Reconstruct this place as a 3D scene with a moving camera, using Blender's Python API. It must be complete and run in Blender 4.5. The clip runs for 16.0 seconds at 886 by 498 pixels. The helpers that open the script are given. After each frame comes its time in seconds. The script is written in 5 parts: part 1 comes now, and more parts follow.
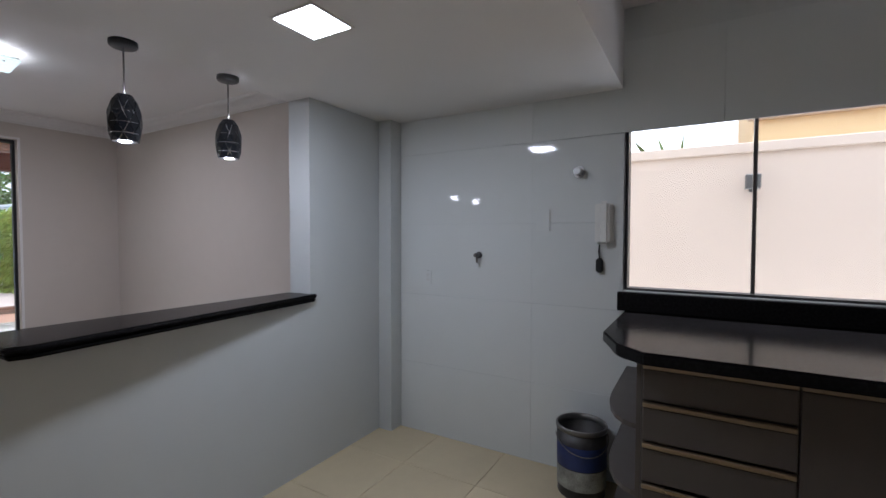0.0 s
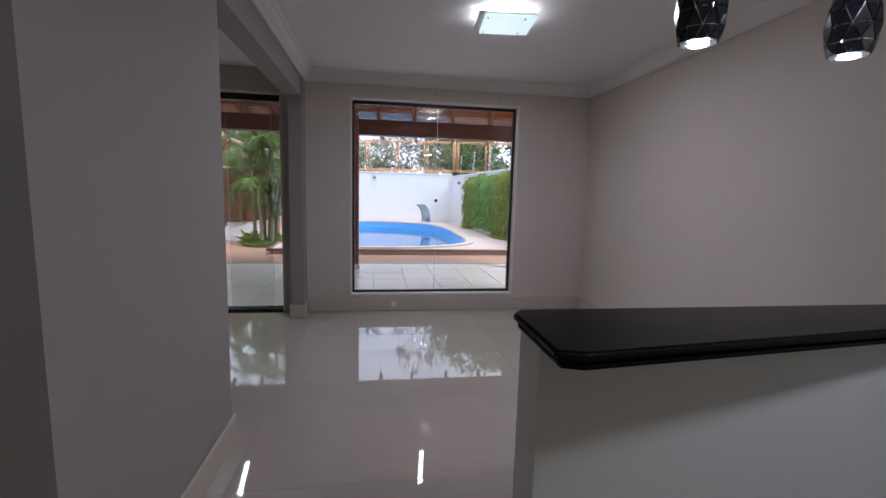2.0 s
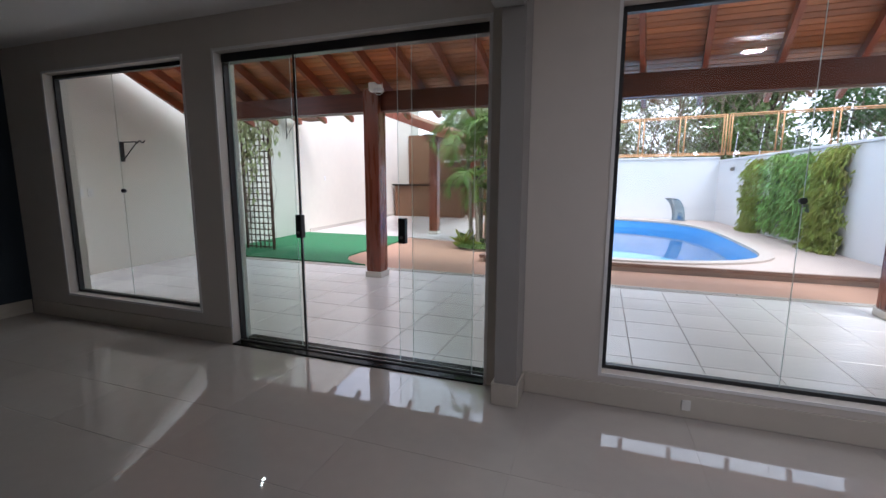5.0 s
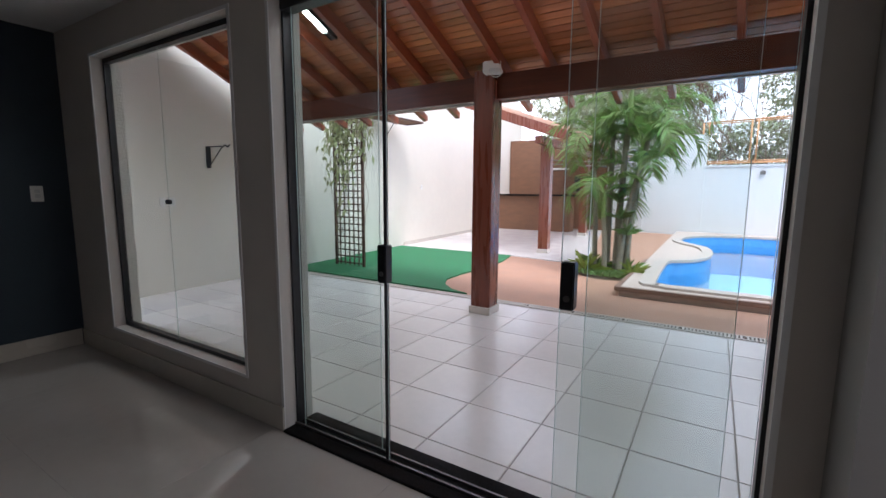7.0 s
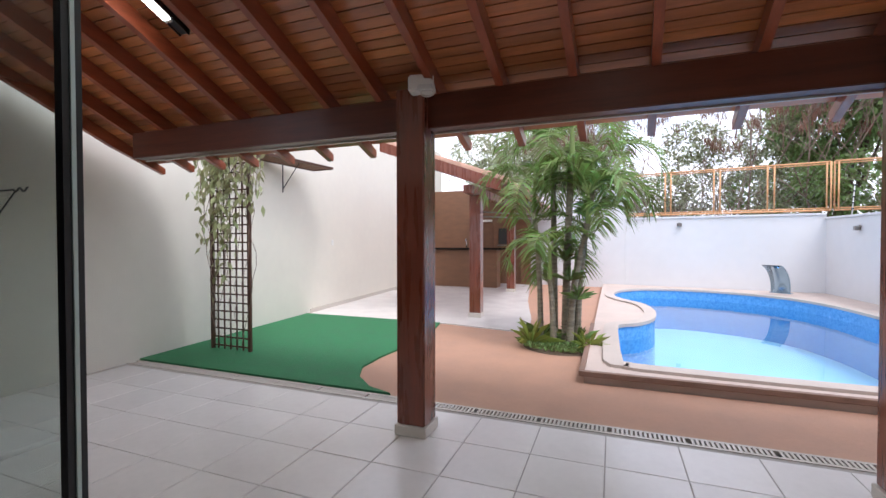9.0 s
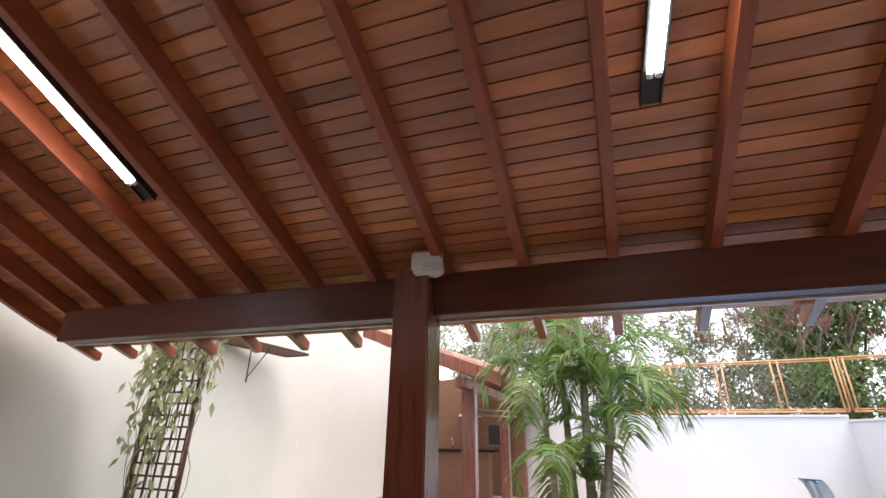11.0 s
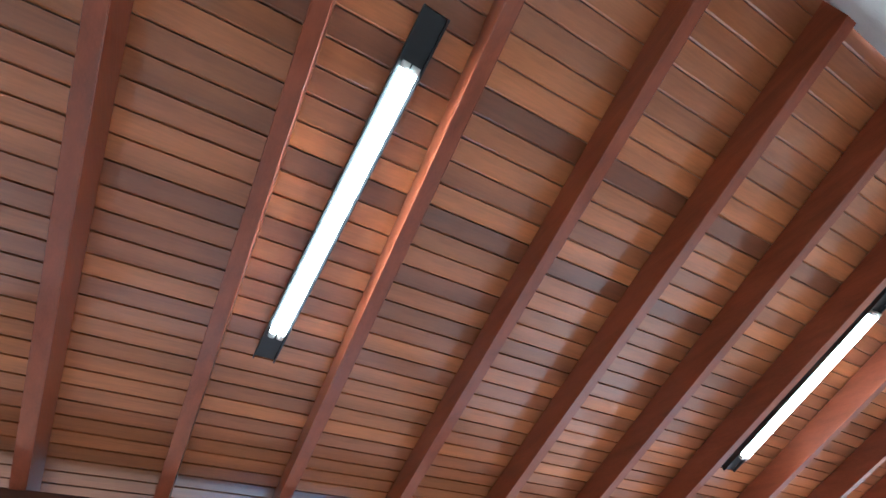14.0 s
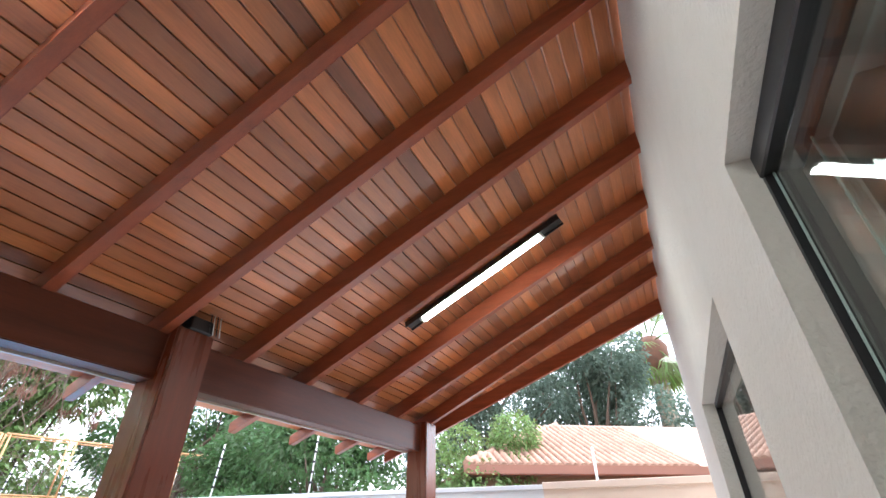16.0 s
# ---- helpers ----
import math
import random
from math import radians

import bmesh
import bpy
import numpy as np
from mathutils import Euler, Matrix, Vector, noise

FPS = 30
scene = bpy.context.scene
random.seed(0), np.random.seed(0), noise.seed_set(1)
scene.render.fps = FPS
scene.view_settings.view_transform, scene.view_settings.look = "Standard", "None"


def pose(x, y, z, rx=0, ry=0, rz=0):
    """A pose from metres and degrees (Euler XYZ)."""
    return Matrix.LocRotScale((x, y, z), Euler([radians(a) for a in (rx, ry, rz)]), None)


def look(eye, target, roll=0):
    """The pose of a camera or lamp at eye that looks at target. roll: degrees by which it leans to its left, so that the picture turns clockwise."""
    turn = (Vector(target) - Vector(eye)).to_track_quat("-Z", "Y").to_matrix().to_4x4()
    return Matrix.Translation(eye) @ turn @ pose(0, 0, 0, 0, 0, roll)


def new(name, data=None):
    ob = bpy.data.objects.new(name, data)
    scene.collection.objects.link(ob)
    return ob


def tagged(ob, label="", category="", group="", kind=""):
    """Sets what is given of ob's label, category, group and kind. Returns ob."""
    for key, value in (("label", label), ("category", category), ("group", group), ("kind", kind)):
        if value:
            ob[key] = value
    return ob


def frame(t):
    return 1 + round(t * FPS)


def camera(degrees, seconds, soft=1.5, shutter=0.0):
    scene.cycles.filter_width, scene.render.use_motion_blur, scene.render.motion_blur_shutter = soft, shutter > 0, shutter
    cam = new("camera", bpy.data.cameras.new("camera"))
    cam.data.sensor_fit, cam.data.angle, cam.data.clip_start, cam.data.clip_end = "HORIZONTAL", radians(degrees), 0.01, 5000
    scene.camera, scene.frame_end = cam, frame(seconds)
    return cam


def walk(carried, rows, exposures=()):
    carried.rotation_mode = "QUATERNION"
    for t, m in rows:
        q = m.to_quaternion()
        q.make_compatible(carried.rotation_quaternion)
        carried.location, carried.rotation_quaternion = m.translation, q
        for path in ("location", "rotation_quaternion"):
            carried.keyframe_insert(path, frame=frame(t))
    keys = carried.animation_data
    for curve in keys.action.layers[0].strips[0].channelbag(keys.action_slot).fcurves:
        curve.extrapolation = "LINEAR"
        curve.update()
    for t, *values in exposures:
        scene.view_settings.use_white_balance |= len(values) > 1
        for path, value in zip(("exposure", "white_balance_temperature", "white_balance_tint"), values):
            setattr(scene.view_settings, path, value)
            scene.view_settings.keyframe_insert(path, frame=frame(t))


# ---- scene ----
# ---------- camera ----------
cam = camera(90.5, 16.0)
PATH = [
    (0, (0.611, -5.279, 1.277), (2.335, -4.266, 1.214), 0.1),
    (0.5, (0.517, -5.172, 1.24), (1.92, -3.75, 1.14), 0.0),
    (1, (0.619, -4.936, 1.242), (1.691, -3.252, 1.123), 2.0),
    (1.5, (0.656, -4.688, 1.229), (1.362, -2.827, 1.036), 1.8),
    (2, (0.686, -4.386, 1.258), (0.986, -2.425, 1.003), 1.5),
    (2.5, (0.646, -4.076, 1.242), (0.689, -2.098, 0.95), 1.3),
    (3, (0.665, -3.71, 1.25), (0.541, -1.738, 0.938), 0.4),
    (3.5, (0.629, -3.37, 1.252), (0.334, -1.417, 0.937), -0.3),
    (4, (0.587, -3.009, 1.258), (0.206, -1.072, 0.936), -0.2),
    (4.5, (0.533, -2.648, 1.265), (0.011, -0.743, 0.954), -0.2),
    (5, (0.383, -2.335, 1.258), (-0.284, -0.474, 0.954), 0.2),
    (5.2, (0.33, -2.224, 1.25), (-0.378, -0.378, 0.949), 0.3),
    (7.3, (-0.559, -1.047, 1.261), (-1.624, 0.626, 1.004), 0.0),
    (7.5, (-0.644, -0.938, 1.292), (-1.714, 0.732, 1.039), -0.3),
    (8, (-0.845, -0.649, 1.266), (-1.831, 1.076, 1.038), -0.2),
    (8.2, (-0.912, -0.525, 1.278), (-1.839, 1.235, 1.071), -0.4),
    (10.3, (-1.423, 0.533, 1.479), (-1.929, 2.417, 1.922), 0.40),
    (10.5, (-1.479, 0.554, 1.495), (-1.980, 2.418, 2.019), -0.09),
    (11, (-1.497, 0.569, 1.539), (-2.085, 2.318, 2.311), 0.78),
    (11.5, (-1.487, 0.521, 1.636), (-2.120, 2.136, 2.631), 3.09),
    (12, (-1.461, 0.480, 1.759), (-2.087, 1.982, 2.922), 7.54),
    (12.5, (-1.331, 0.549, 1.857), (-1.884, 1.966, 3.157), 11.34),
    (13, (-1.377, 0.505, 1.812), (-1.426, 1.902, 3.243), 7.37),
    (13.5, (-1.246, 0.524, 1.912), (-1.003, 1.924, 3.319), 8.65),
    (14, (-1.300, 0.530, 1.934), (-0.593, 1.817, 3.293), 0.32),
    (14.5, (-1.203, 0.658, 1.690), (-0.304, 1.470, 3.281), -1.11),
    (15, (-1.154, 0.588, 1.648), (-0.007, 1.287, 3.130), -2.01),
    (15.5, (-1.134, 0.600, 1.577), (0.178, 1.247, 2.941), -1.82),
    (16, (-1.127, 0.623, 1.522), (0.403, 1.343, 2.591), -0.51),
]
walk(cam, [(t, look(eye, target, roll)) for t, eye, target, roll in PATH], ((0.0, 1.78, 5750, 18), (0.5, 1.25, 5700, 20), (1.0, 1.3, 5650, 20), (1.5, 1.45, 5750, 22), (3.0, 1.35, 5900, 22), (5.0, 1.55, 5750, 18), (7.5, 1.45, 5750, 18), (8.2, 1.3, 5850, 18), (10.5, 1.1, 6200, 14), (11.0, 1.4, 6300, 16), (12.0, 2.55, 6300, 17), (12.5, 2.8, 6400, 18), (13.0, 2.75, 5900, 10), (13.5, 2.65, 4950, 5), (14.5, 2.1, 5000, 3), (15.0, 2.1, 5200, 5), (16.0, 2.15, 5900, 12)))

# ---------- light ----------
world = bpy.data.worlds.new("sky")
scene.world = world
world.use_nodes = True
wn = world.node_tree.nodes
sky = wn.new("ShaderNodeTexSky")
sky.sky_type = "NISHITA"
sky.sun_disc = False
sky.sun_elevation, sky.sun_rotation = radians(60), radians(135)
sky.air_density, sky.dust_density = 1.0, 2.5
wl = world.node_tree.links
wc, wnoise, wramp, wmix = wn.new("ShaderNodeTexCoord"), wn.new("ShaderNodeTexNoise"), wn.new("ShaderNodeMapRange"), wn.new("ShaderNodeMixRGB")
wnoise.inputs["Scale"].default_value, wnoise.inputs["Detail"].default_value, wnoise.inputs["Roughness"].default_value = 2.6, 6, 0.6
wl.new(wc.outputs["Generated"], wnoise.inputs["Vector"])
wramp.inputs[1].default_value, wramp.inputs[2].default_value, wramp.inputs[3].default_value, wramp.inputs[4].default_value = 0.36, 0.56, 0.45, 0.95
wl.new(wnoise.outputs[0], wramp.inputs[0])
wl.new(wramp.outputs[0], wmix.inputs[0])
wl.new(sky.outputs[0], wmix.inputs[1])
wmix.inputs[2].default_value = (6.6, 6.7, 6.9, 1)
wl.new(wmix.outputs[0], wn["Background"].inputs[0])
wn["Background"].inputs[1].default_value = 0.15
TUBE_W = 2
sun = new("sun", bpy.data.lights.new("sun", "SUN"))
sun.data.energy, sun.data.angle, sun.data.color = 1.2, radians(25), (1, 0.97, 0.92)
sun.matrix_world = look((0, 0, 0), (-0.36, 0.34, -0.87))

# ---------- materials ----------
def material(name, color, rough=0.6, metal=0.0, var=0.12, scale=3.0, bump=0.0, bscale=60.0, rand=0.0, spec=0.5, stretch=(1, 1, 1), emit=None, coat=0.0, color2=None):
    """Noise-varied paint; color2: the other end of a piece-by-piece tint."""
    m = bpy.data.materials.new(name)
    m.use_nodes = True
    n, l = m.node_tree.nodes, m.node_tree.links
    b = n["Principled BSDF"]
    b.inputs["Roughness"].default_value, b.inputs["Metallic"].default_value = rough, metal
    b.inputs["Specular IOR Level"].default_value = spec
    b.inputs["Coat Weight"].default_value = coat
    b.inputs["Coat Roughness"].default_value = 0.12
    tc = n.new("ShaderNodeTexCoord")
    mp = n.new("ShaderNodeMapping")
    mp.inputs["Scale"].default_value = stretch
    l.new(tc.outputs["Object"], mp.inputs[0])
    big, fine = n.new("ShaderNodeTexNoise"), n.new("ShaderNodeTexNoise")
    big.inputs["Scale"].default_value, big.inputs["Detail"].default_value = scale, 5
    fine.inputs["Scale"].default_value, fine.inputs["Detail"].default_value = scale * 9, 4
    for t in (big, fine):
        l.new(mp.outputs[0], t.inputs["Vector"])
    mix = n.new("ShaderNodeMath")
    mix.operation = "MULTIPLY_ADD"
    l.new(fine.outputs[0], mix.inputs[0])
    mix.inputs[1].default_value = 0.4
    l.new(big.outputs[0], mix.inputs[2])
    ramp = n.new("ShaderNodeMapRange")
    ramp.inputs[1].default_value, ramp.inputs[2].default_value = 0.4, 1.0
    ramp.inputs[3].default_value, ramp.inputs[4].default_value = 1 - var, 1 + var
    l.new(mix.outputs[0], ramp.inputs[0])
    val = ramp.outputs[0]
    if rand:
        oi = n.new("ShaderNodeObjectInfo")
        rr = n.new("ShaderNodeMapRange")
        rr.inputs[3].default_value, rr.inputs[4].default_value = 1 - rand, 1 + rand
        l.new(oi.outputs["Random"], rr.inputs[0])
        mu = n.new("ShaderNodeMath")
        mu.operation = "MULTIPLY"
        l.new(val, mu.inputs[0])
        l.new(rr.outputs[0], mu.inputs[1])
        val = mu.outputs[0]
    hsv = n.new("ShaderNodeHueSaturation")
    hsv.inputs["Color"].default_value = (*color, 1)
    if color2:
        who, tint = n.new("ShaderNodeObjectInfo"), n.new("ShaderNodeMixRGB")
        scatter = n.new("ShaderNodeTexWhiteNoise")
        scatter.noise_dimensions = "1D"
        l.new(who.outputs["Random"], scatter.inputs["W"])
        l.new(scatter.outputs["Value"], tint.inputs[0])
        tint.inputs[1].default_value, tint.inputs[2].default_value = (*color, 1), (*color2, 1)
        l.new(tint.outputs[0], hsv.inputs["Color"])
    l.new(val, hsv.inputs["Value"])
    l.new(hsv.outputs[0], b.inputs["Base Color"])
    rg = n.new("ShaderNodeMapRange")
    rg.inputs[3].default_value, rg.inputs[4].default_value = rough * 0.75, min(rough * 1.25, 1)
    l.new(big.outputs[0], rg.inputs[0])
    l.new(rg.outputs[0], b.inputs["Roughness"])
    if bump:
        bt, bn = n.new("ShaderNodeTexNoise"), n.new("ShaderNodeBump")
        bt.inputs["Scale"].default_value, bt.inputs["Detail"].default_value = bscale, 5
        l.new(mp.outputs[0], bt.inputs["Vector"])
        bn.inputs["Strength"].default_value, bn.inputs["Distance"].default_value = bump, 0.01
        l.new(bt.outputs[0], bn.inputs["Height"])
        l.new(bn.outputs[0], b.inputs["Normal"])
    if emit:
        b.inputs["Emission Color"].default_value = (*emit[0], 1)
        b.inputs["Emission Strength"].default_value = emit[1]
    return m

def glass_material(name, tint, rough=0.0, blend=0.035):
    """Thin pane: clear with a mirror-like sheen that grows at grazing angles."""
    m = bpy.data.materials.new(name)
    m.use_nodes = True
    n, l = m.node_tree.nodes, m.node_tree.links
    n.remove(n["Principled BSDF"])
    tr, gl, mx, fr = n.new("ShaderNodeBsdfTransparent"), n.new("ShaderNodeBsdfGlossy"), n.new("ShaderNodeMixShader"), n.new("ShaderNodeLayerWeight")
    tr.inputs[0].default_value = (*tint, 1)
    gl.inputs["Roughness"].default_value = rough
    fr.inputs["Blend"].default_value = 0.5
    pw, ad = n.new("ShaderNodeMath"), n.new("ShaderNodeMath")
    pw.operation, ad.operation = "POWER", "MULTIPLY_ADD"
    pw.inputs[1].default_value = 5.0
    ad.inputs[1].default_value, ad.inputs[2].default_value = 1 - blend, blend
    l.new(fr.outputs["Facing"], pw.inputs[0])
    l.new(pw.outputs[0], ad.inputs[0])
    l.new(ad.outputs[0], mx.inputs[0])
    l.new(tr.outputs[0], mx.inputs[1])
    l.new(gl.outputs[0], mx.inputs[2])
    l.new(mx.outputs[0], n["Material Output"].inputs[0])
    return m

M_WALL = material("beige wall paint", (0.62, 0.565, 0.51), 0.75, var=0.03, scale=1.2, bump=0.05, bscale=120)
# darker greyed copy of the beige paint; the partition's shade is in the colour
M_WALL_DIM = material("shade-darkened living wall paint", (0.33, 0.315, 0.295), 0.75, var=0.03, scale=1.2, bump=0.05, bscale=120)
M_NAVY = material("dark slate wall paint", (0.03, 0.045, 0.06), 0.7, var=0.05, scale=1.5, bump=0.05, bscale=120)
M_CEIL = material("white ceiling paint", (0.8, 0.78, 0.76), 0.85, var=0.02, scale=1.0)
M_EXT = material("cream outside wall render", (0.6, 0.57, 0.51), 0.85, var=0.08, scale=0.9, bump=0.6, bscale=70)
M_EXTY = material("cream boundary wall render", (0.704, 0.664, 0.572), 0.85, var=0.05, scale=0.7, bump=0.25, bscale=90)
M_EXTW = material("white yard wall paint", (0.6, 0.6, 0.6), 0.85, var=0.05, scale=0.5, bump=0.15, bscale=80)
M_PEACH = material("peach neighbour wall", (0.66, 0.52, 0.41), 0.85, var=0.04, scale=0.8)
M_TILEW = material("glossy white wall tile", (0.70, 0.72, 0.70), 0.05, var=0.02, scale=0.8, rand=0.01)
M_GRANITE = material("black granite", (0.012, 0.011, 0.011), 0.16, var=0.5, scale=90, spec=0.04)
M_FLOOR = material("polished cream porcelain", (0.45, 0.41, 0.37), 0.025, var=0.06, scale=1.6, rand=0.015, spec=0.65)
M_GROUTL = material("cream hair joint", (0.43, 0.39, 0.35), 0.5, var=0.05, scale=6)
M_KFLOOR = material("beige kitchen floor tile", (0.6, 0.5, 0.33), 0.2, var=0.06, scale=2.0, rand=0.03)
M_BASE = material("cream porcelain skirting", (0.55, 0.5, 0.43), 0.25, var=0.05, scale=2)
M_GROUTW = material("white hair joint", (0.62, 0.64, 0.62), 0.5, var=0.03, scale=6)
M_GROUTK = material("beige kitchen grout", (0.56, 0.47, 0.31), 0.8, var=0.08, scale=8)
M_GROUT = material("grey grout", (0.33, 0.3, 0.26), 0.9, var=0.1, scale=8)
M_PATIO = material("pale patio floor tile", (0.68, 0.64, 0.6), 0.22, var=0.07, scale=2.5, rand=0.05)
M_TERRA = material("terracotta rough paving", (0.38, 0.215, 0.14), 0.8, var=0.12, scale=3.0, bump=0.3, bscale=150, rand=0.03)
M_DECK = material("pinkish pool deck stone", (0.47, 0.38, 0.325), 0.75, var=0.1, scale=3.0, bump=0.2, bscale=120, rand=0.03)
M_TURF = material("green artificial turf", (0.025, 0.165, 0.06), 0.9, var=0.2, scale=6, bump=0.8, bscale=300)
M_WOOD = material("dark reddish varnished wood", (0.27, 0.062, 0.024), 0.33, var=0.3, scale=4, stretch=(6, 0.6, 6), bump=0.06, bscale=30, coat=0.4, spec=0.4)
M_POSTW = material("reddish varnished post wood", (0.16, 0.035, 0.014), 0.28, var=0.3, scale=4, stretch=(6, 6, 0.5), bump=0.08, bscale=30, coat=0.5)
M_BOARD = material("varnished cedar ceiling board", (0.54, 0.185, 0.058), 0.3, var=0.34, scale=3, stretch=(0.5, 5, 5), bump=0.05, bscale=30, rand=0.22, coat=0.6, color2=(0.29, 0.095, 0.038))
M_BLACK = material("black powder-coated metal", (0.012, 0.012, 0.013), 0.4, var=0.1)
M_STEEL = material("brushed steel", (0.6, 0.6, 0.6), 0.25, metal=1.0, var=0.05)
M_WHITE = material("white plastic", (0.75, 0.74, 0.7), 0.4, var=0.02)
M_GLASS = glass_material("clear tempered glass", (0.94, 0.97, 0.96))
M_TILEP = material("pale grey satin paint", (0.58, 0.60, 0.59), 0.45, var=0.03, scale=0.9, bump=0.03, bscale=100)
M_SEAL = material("pale glass edge", (0.6, 0.7, 0.66), 0.3, var=0.05)
M_STEELD = material("dark worn steel", (0.22, 0.21, 0.2), 0.35, metal=0.9, var=0.15, scale=8)
M_TAUPE = material("taupe satin laminate", (0.095, 0.08, 0.07), 0.45, var=0.06, scale=3, stretch=(4, 4, 0.6))
M_BRONZE = material("bronze anodised metal", (0.4, 0.32, 0.23), 0.3, metal=1.0, var=0.08)
M_TIN = material("dark scuffed tin", (0.035, 0.032, 0.03), 0.4, metal=0.3, var=0.6, scale=9)
M_BLUE = material("dark blue label", (0.015, 0.03, 0.12), 0.45, var=0.35, scale=14)
M_PALE = material("pale printed label", (0.28, 0.28, 0.24), 0.5, var=0.7, scale=16)
M_WHITEG = material("off-white plastic", (0.62, 0.62, 0.6), 0.35, var=0.02)
M_GLOSSBLACK = material("glossy black enamel", (0.012, 0.014, 0.018), 0.12, var=0.1)
M_CHROME = material("bright silver liner", (0.85, 0.86, 0.88), 0.15, metal=1.0, var=0.03)
M_BULB = material("lit bulb", (0.9, 0.9, 0.9), 0.5, emit=((0.95, 0.98, 1), 14))
M_PANEL = material("glowing diffuser", (0.9, 0.9, 0.9), 0.5, emit=((0.93, 0.98, 1), 5))
M_FROST = material("glowing frosted glass", (0.6, 0.75, 0.7), 0.2, emit=((0.8, 1, 0.93), 0.3))
M_TUBE = material("lit fluorescent tube", (0.95, 0.95, 0.95), 0.4, emit=((0.95, 1, 0.9), 9))

M_BEAMW = material("dark varnished beam wood", (0.10, 0.025, 0.011), 0.4, var=0.3, scale=3, stretch=(0.5, 6, 6), bump=0.08, bscale=30, coat=0.08, spec=0.25)
M_POSTD = material("dark brown painted wood", (0.07, 0.028, 0.015), 0.5, var=0.25, scale=6)
M_WICKER = material("brown wicker", (0.14, 0.07, 0.035), 0.7, var=0.4, scale=30, bump=0.5, bscale=80)
M_CLAY = material("orange clay roof tile", (0.42, 0.25, 0.175), 0.8, var=0.25, scale=5, bump=0.2, bscale=60, rand=0.18)
M_TERRAP = material("terracotta paint", (0.26, 0.11, 0.07), 0.6, var=0.1, scale=2)
M_SOIL = material("brown bare soil", (0.12, 0.085, 0.055), 0.95, var=0.3, scale=2, bump=0.6, bscale=20)
M_NOSE = material("brown stone nosing", (0.2, 0.12, 0.085), 0.7, var=0.15, scale=6)
M_COPE = material("pale pool coping stone", (0.44, 0.375, 0.325), 0.7, var=0.08, scale=4, bump=0.15, bscale=100)
M_BROWNT = material("brown stone cladding", (0.173, 0.0825, 0.0413), 0.6, var=0.2, scale=3, stretch=(1, 1, 3), bump=0.15, bscale=20)
# smooth steel; the blue tint paints in the pool's reflection
M_STEELM = material("steel with painted pool reflection", (0.3, 0.44, 0.56), 0.14, metal=1.0, var=0.05)
M_ORANGE = material("orange painted metal", (0.6, 0.32, 0.15), 0.55, var=0.15, scale=6)
M_WIRE = material("grey galvanised wire", (0.35, 0.35, 0.33), 0.5, metal=0.5, var=0.1)
# brownish wall with the shade under the eaves put into its colour
M_NWALL = material("shade-darkened neighbour wall", (0.22, 0.13, 0.08), 0.85, var=0.15, scale=1)
M_YELLOW = material("yellow rendered wall", (0.72, 0.5, 0.26), 0.85, var=0.06, scale=0.8)
M_BARK = material("rough brown bark", (0.12, 0.085, 0.06), 0.9, var=0.3, scale=6, bump=0.6, bscale=20)
M_TWIG = material("grey-brown twig", (0.24, 0.175, 0.135), 0.9, var=0.25, scale=4)
M_POD = material("brown seed pod", (0.16, 0.075, 0.045), 0.8, var=0.3, scale=9)
M_PALMT = material("grey ringed palm trunk", (0.25, 0.22, 0.16), 0.85, var=0.55, scale=5, stretch=(1, 1, 5), bump=0.3, bscale=30)
M_PALMS = material("green palm stem", (0.2, 0.28, 0.08), 0.5, var=0.2, scale=6)

def leaf_material(name, color, rand=0.35, yellow=0.0):
    m = bpy.data.materials.new(name)
    m.use_nodes = True
    n, l = m.node_tree.nodes, m.node_tree.links
    b = n["Principled BSDF"]
    b.inputs["Roughness"].default_value = 0.45
    geo, mr, hsv = n.new("ShaderNodeNewGeometry"), n.new("ShaderNodeMapRange"), n.new("ShaderNodeHueSaturation")
    mr.inputs[3].default_value, mr.inputs[4].default_value = 1 - rand, 1 + rand
    l.new(geo.outputs["Random Per Island"], mr.inputs[0])
    hu = n.new("ShaderNodeMapRange")
    hu.inputs[3].default_value, hu.inputs[4].default_value = 0.475 - yellow, 0.515
    l.new(geo.outputs["Random Per Island"], hu.inputs[0])
    hsv.inputs["Color"].default_value = (*color, 1)
    l.new(mr.outputs[0], hsv.inputs["Value"])
    l.new(hu.outputs[0], hsv.inputs["Hue"])
    l.new(hsv.outputs[0], b.inputs["Base Color"])
    tr, mx = n.new("ShaderNodeBsdfTranslucent"), n.new("ShaderNodeMixShader")
    l.new(hsv.outputs[0], tr.inputs[0])
    mx.inputs[0].default_value = 0.45
    l.new(b.outputs[0], mx.inputs[1])
    l.new(tr.outputs[0], mx.inputs[2])
    l.new(mx.outputs[0], n["Material Output"].inputs[0])
    return m
M_LEAF = leaf_material("dark green leaves", (0.08, 0.155, 0.055))
M_LEAFL = leaf_material("fresh green leaves", (0.17, 0.27, 0.09), 0.4, 0.02)
M_LEAFB = leaf_material("bluish green leaves", (0.11, 0.16, 0.12))
M_LEAFY = leaf_material("yellow-green leaves", (0.26, 0.32, 0.07), 0.3, 0.02)
M_FERN = leaf_material("bright fern green", (0.22, 0.37, 0.11), 0.6, 0.02)
M_SCRUB = leaf_material("dry olive leaves", (0.30, 0.34, 0.20), 0.5, 0.04)
M_PALML = leaf_material("palm leaf green", (0.14, 0.235, 0.06), 0.5, 0.03)
M_VINE = leaf_material("pale vine leaves", (0.30, 0.33, 0.16), 0.35, 0.02)

